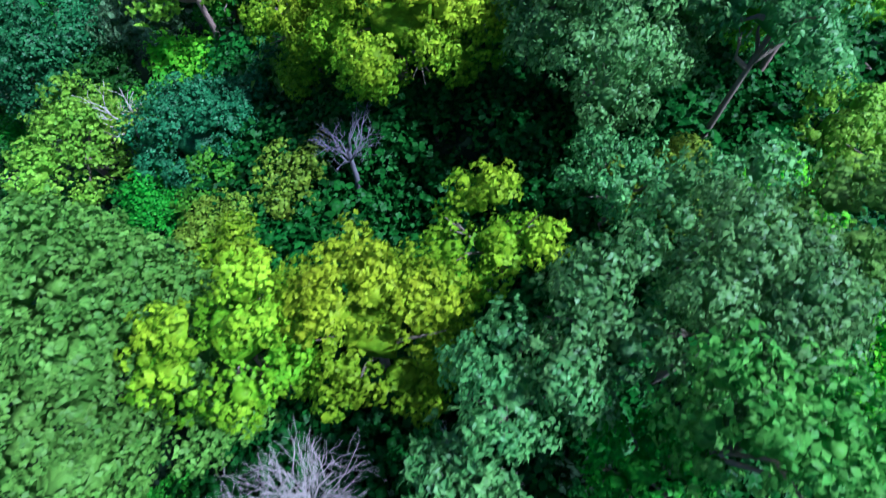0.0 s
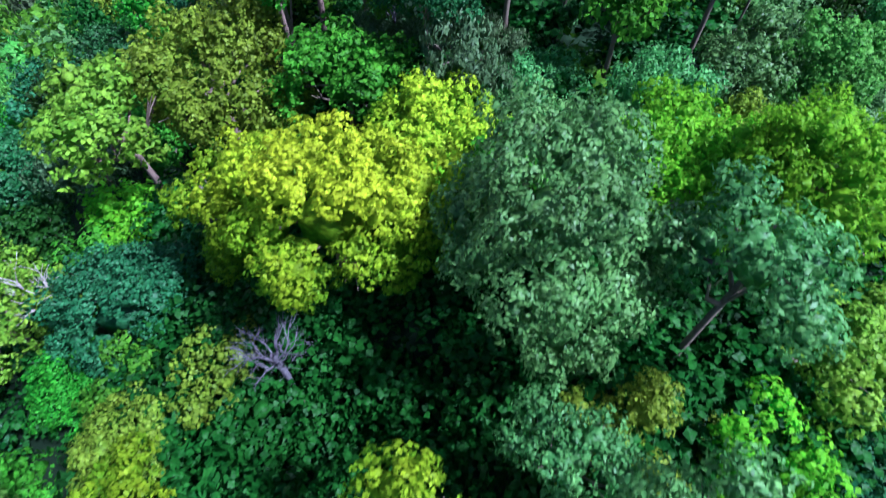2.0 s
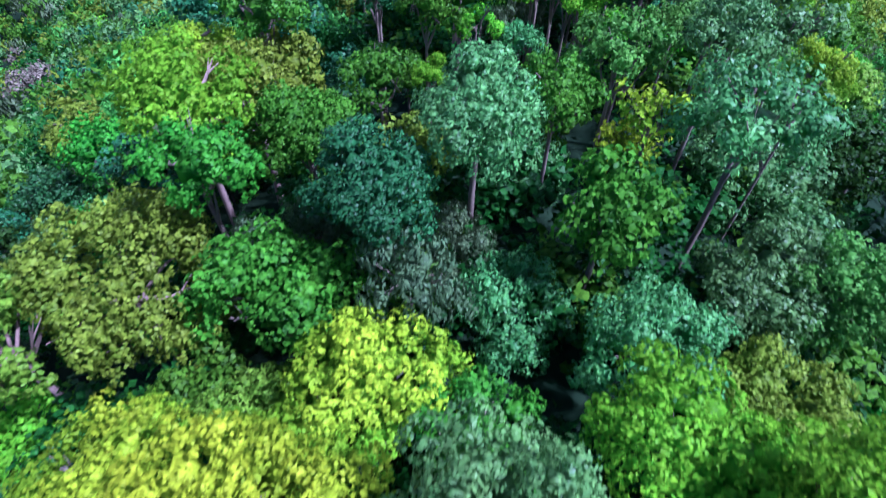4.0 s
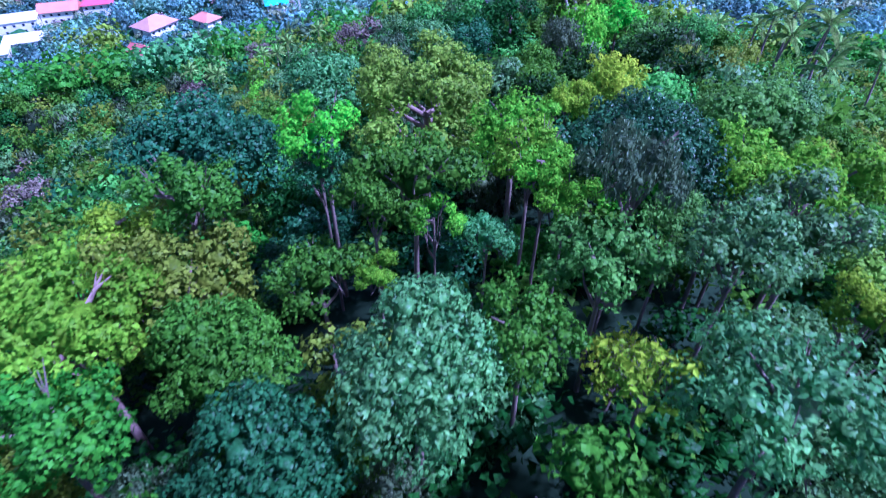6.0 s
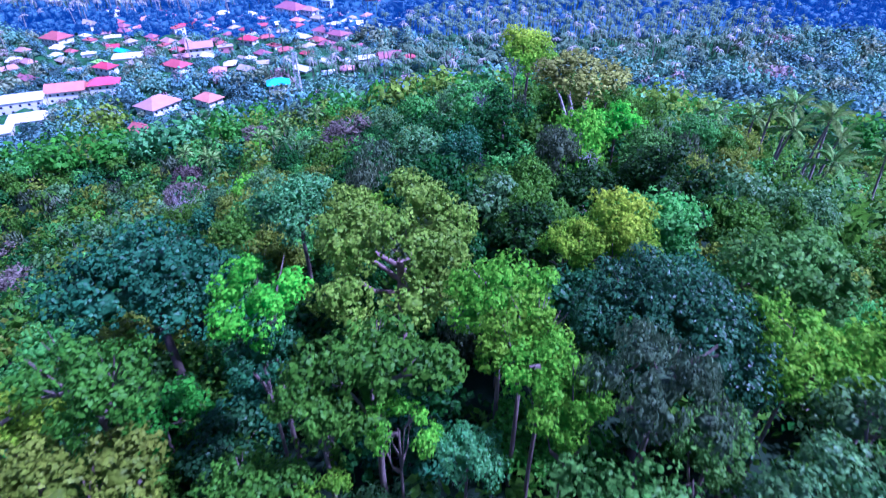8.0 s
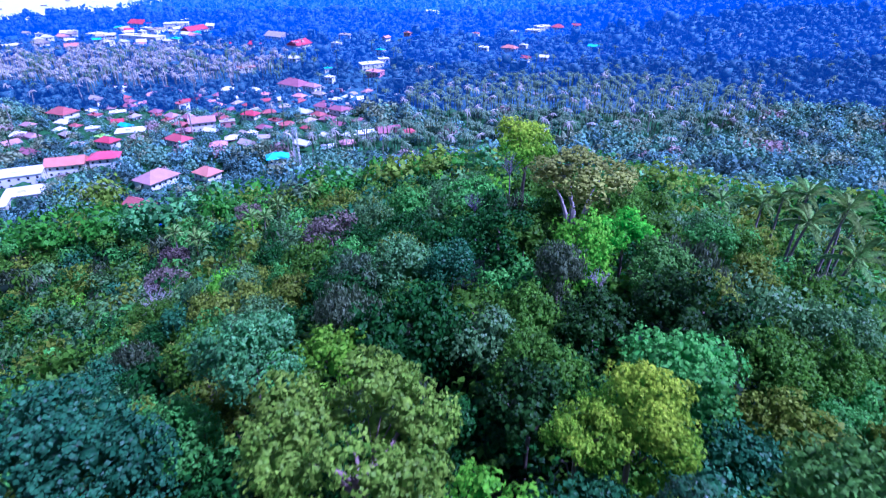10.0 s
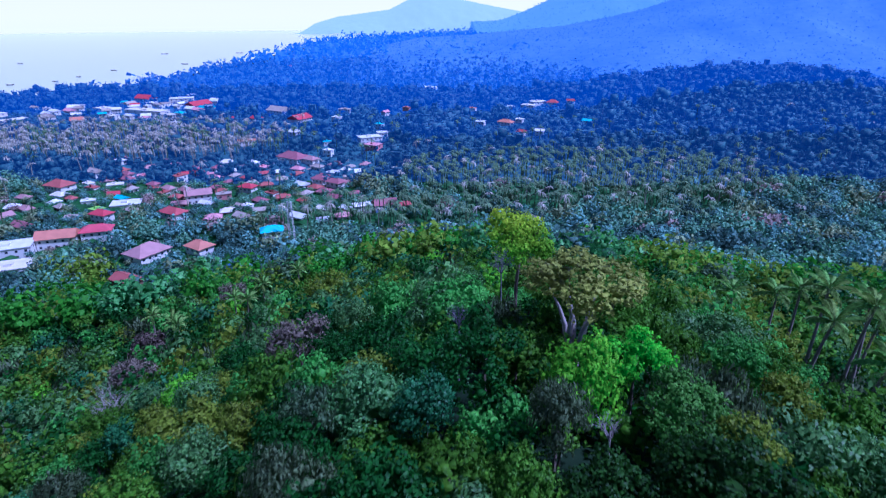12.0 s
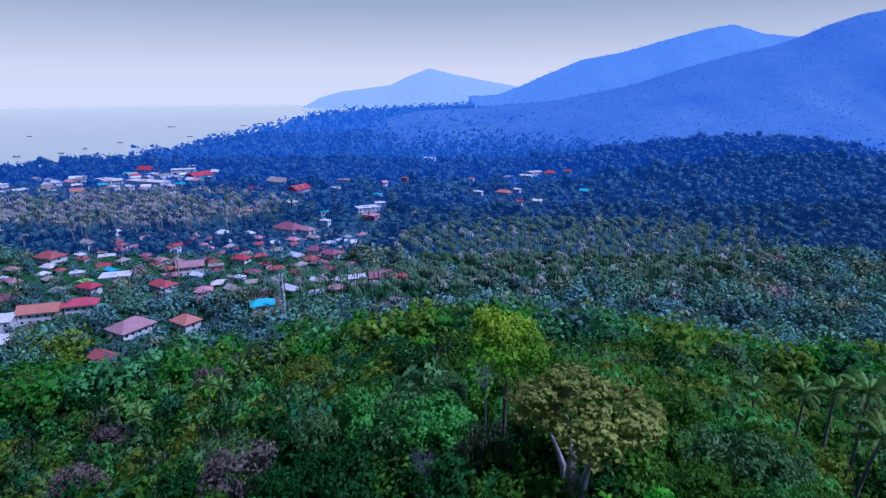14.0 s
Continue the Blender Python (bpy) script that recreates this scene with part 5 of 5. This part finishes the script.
def scrub(y0, y1, step, leaf):
    """Added sheet in leaf colour that lightens the dark gaps between the far trees."""
    SX, SY = np.meshgrid(np.arange(-0.8 * y1, 0.86 * y1, step), np.arange(y0 - 4, y1 + 8, step))
    up = np.where(SX > coast(SY) + 50, 1.8 + npr.uniform(-2.0, 2.0, SX.shape), -9)
    k = np.arange(SX.size).reshape(SX.shape)
    quads = np.stack([k[:-1, :-1], k[:-1, 1:], k[1:, 1:], k[1:, :-1]], -1).reshape(-1, 4)
    ob = new("backdrop_scrub", mesh_of("backdrop_scrub", np.stack([SX, SY, ground_z(SX, SY) + up], -1).reshape(-1, 3), quads))
    ob.data.materials.append(leaf)
    tagged(ob, "uneven leaf-coloured sheet filling the gaps under the distant hazy woods", "scrub", kind="stuff")


q = scatter(203, 455, 7.2, -0.88, 0.86)
g = grove(q[:, 0], q[:, 1])
near_q = q[(g > 1.0) | (npr.random(len(q)) < 0.14)]
tone = np.array([noise.noise(Vector((x / 34, y / 34, 2))) for x, y in near_q]) + npr.normal(size=len(near_q)) * 0.28
kind = np.select([tone > 0.62, tone > 0.3, tone > -0.05, tone > -0.35], [3, 2, 0, 1], 4)
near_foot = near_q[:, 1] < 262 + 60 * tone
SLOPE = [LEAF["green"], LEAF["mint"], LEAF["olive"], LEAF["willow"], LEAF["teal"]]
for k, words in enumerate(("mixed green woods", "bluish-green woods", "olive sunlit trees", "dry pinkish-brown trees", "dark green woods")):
    for near, leaf, where in ((near_foot, SLOPE[k], " at the foot of the hill"), (~near_foot, HAZED_WOODS[k], " between hill and houses, haze put into their leaf colour")):
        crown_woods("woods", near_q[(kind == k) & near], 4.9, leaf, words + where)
scrub(203, 455, 4.5, LEAF["teal"])
# haze painted into the woods beyond the town as emission, stronger with distance
for y0, y1, gap, r, lobes, per, size, bough, haze_tint in ((455, 600, 8.4, 5.6, 3, 10, 0.9, 1, (0.0108, 0.0324, 0.09184)), (600, 760, 9.2, 6.4, 3, 6, 1.4, 1, (0.01624, 0.04752, 0.1512)), (760, 960, 10.5, 7.4, 3, 5, 1.9, 1, (0.02484, 0.077, 0.267)), (960, 1450, 18, 10, 3, 4, 4.6, 0, (0.04147, 0.1231, 0.4018)), (1450, 2900, 29, 15, 3, 3, 7.5, 0, (0.0648, 0.1879, 0.5573))):
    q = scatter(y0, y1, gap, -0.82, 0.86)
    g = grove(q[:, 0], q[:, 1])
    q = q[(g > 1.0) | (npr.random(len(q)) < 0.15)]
    leaf = leaf_material("hazed_distant_leaf", (0.020, 0.065, 0.062), (0.055, 0.135, 0.120), spec=0.2, glow=0.1, hue=0.0, haze_glow=haze_tint, grain=1.0)
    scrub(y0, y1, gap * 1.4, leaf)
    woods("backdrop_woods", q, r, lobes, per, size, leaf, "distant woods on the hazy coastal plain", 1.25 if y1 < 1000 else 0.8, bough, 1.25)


def palm_stuff(name, q, mat, label):
    z = ground_z(q[:, 0], q[:, 1])
    V, Fq = [], []
    for (x, y), g0 in zip(q, z):
        h = 12 + 5 * npr.random()
        lx, ly = npr.normal(size=2) * 0.8
        k = len(V)
        for (px, py, pz, w) in ((x, y, g0 - 0.5, 0.32), (x + lx, y + ly, g0 + h, 0.2)):
            V += [(px - w, py - w, pz), (px + w, py - w, pz), (px + w, py + w, pz), (px - w, py + w, pz)]
        Fq += [(k, k + 1, k + 5, k + 4), (k + 1, k + 2, k + 6, k + 5), (k + 2, k + 3, k + 7, k + 6), (k + 3, k, k + 4, k + 7)]
        a0 = npr.random() * 6
        for i in range(13):
            a = a0 + i * 2.4
            up = 0.55 - 0.9 * ((i * 5) % 13) / 13
            L = 3.4 + npr.random()
            c, s = math.cos(a), math.sin(a)
            wx, wy = -s * 0.34, c * 0.34
            p0 = (x + lx, y + ly, g0 + h)
            p1 = (p0[0] + c * L * 0.5, p0[1] + s * L * 0.5, p0[2] + L * up * 0.6)
            p2 = (p0[0] + c * L, p0[1] + s * L, p0[2] + L * (up - 0.55))
            k = len(V)
            V += [p0, p0, (p1[0] + wx, p1[1] + wy, p1[2] - 0.25), (p1[0] - wx, p1[1] - wy, p1[2] - 0.25), (p2[0] + wx * 0.4, p2[1] + wy * 0.4, p2[2]), (p2[0] - wx * 0.4, p2[1] - wy * 0.4, p2[2])]
            V[k] = (p0[0] + wx * 0.2, p0[1] + wy * 0.2, p0[2])
            V[k + 1] = (p0[0] - wx * 0.2, p0[1] - wy * 0.2, p0[2])
            Fq += [(k, k + 2, k + 3, k + 1), (k + 2, k + 4, k + 5, k + 3)]
    ob = new(name, mesh_of(name, V, Fq))
    ob.data.materials.append(mat)
    return tagged(ob, label, "palm grove", kind="stuff")


q = scatter(330, 700, 7.6)
g = grove(q[:, 0], q[:, 1]) + npr.normal(size=len(q)) * 0.25
palms_q = q[(g < 1.15) | (npr.random(len(q)) < 0.05)]
# dry marks the pale, haze-coloured palms, most of them on the left
dry = npr.random(len(palms_q)) < np.where(palms_q[:, 0] < -150, 0.7, 0.12)
palm_stuff("palm_grove", palms_q[dry], LEAF["hazed_pale_palm"], "coconut palms with pale fronds in a plantation, haze put into their colour")
palm_stuff("palm_grove", palms_q[~dry], LEAF["hazed_grove_palm"], "green coconut palms in a plantation, bluish with painted haze")


# crowns that roughen the mountain slopes; their emission is painted haze
for name, haze_tint, size, count in (("backdrop_mountain_front", (0.064, 0.185, 0.60), 2.4, 9000), ("backdrop_mountain_main", (0.18, 0.375, 0.71), 4.5, 3000)):
    V = slopes[name]
    V = V[(V[:, 2] > 6) & (V[:, 1] < V[:, 1].mean() + 330)]
    p = V[npr.integers(0, len(V), count)] + npr.normal(size=(count, 3)) * np.array([6, 6, 0.8])
    d = npr.normal(size=(count * 4, 3)) * 0.6 + np.array([0, -0.2, 0.8])
    d /= np.linalg.norm(d, axis=1, keepdims=True)
    c = np.repeat(p, 4, 0) + d * size * 0.5
    t = np.cross(d, npr.normal(size=d.shape))
    t /= np.linalg.norm(t, axis=1, keepdims=True)
    b = np.cross(d, t)
    s = size * npr.uniform(0.4, 0.8, (len(d), 1))
    Q = np.stack([c - t * s, c - b * s * 0.7, c + t * s, c + b * s * 0.7], 1).reshape(-1, 3)
    leaf = leaf_material("hazed_mountain_leaf", (0.03, 0.07, 0.05), (0.06, 0.12, 0.08), spec=0.1, glow=0.1, hue=0.0, haze_glow=haze_tint, grain=0.2)
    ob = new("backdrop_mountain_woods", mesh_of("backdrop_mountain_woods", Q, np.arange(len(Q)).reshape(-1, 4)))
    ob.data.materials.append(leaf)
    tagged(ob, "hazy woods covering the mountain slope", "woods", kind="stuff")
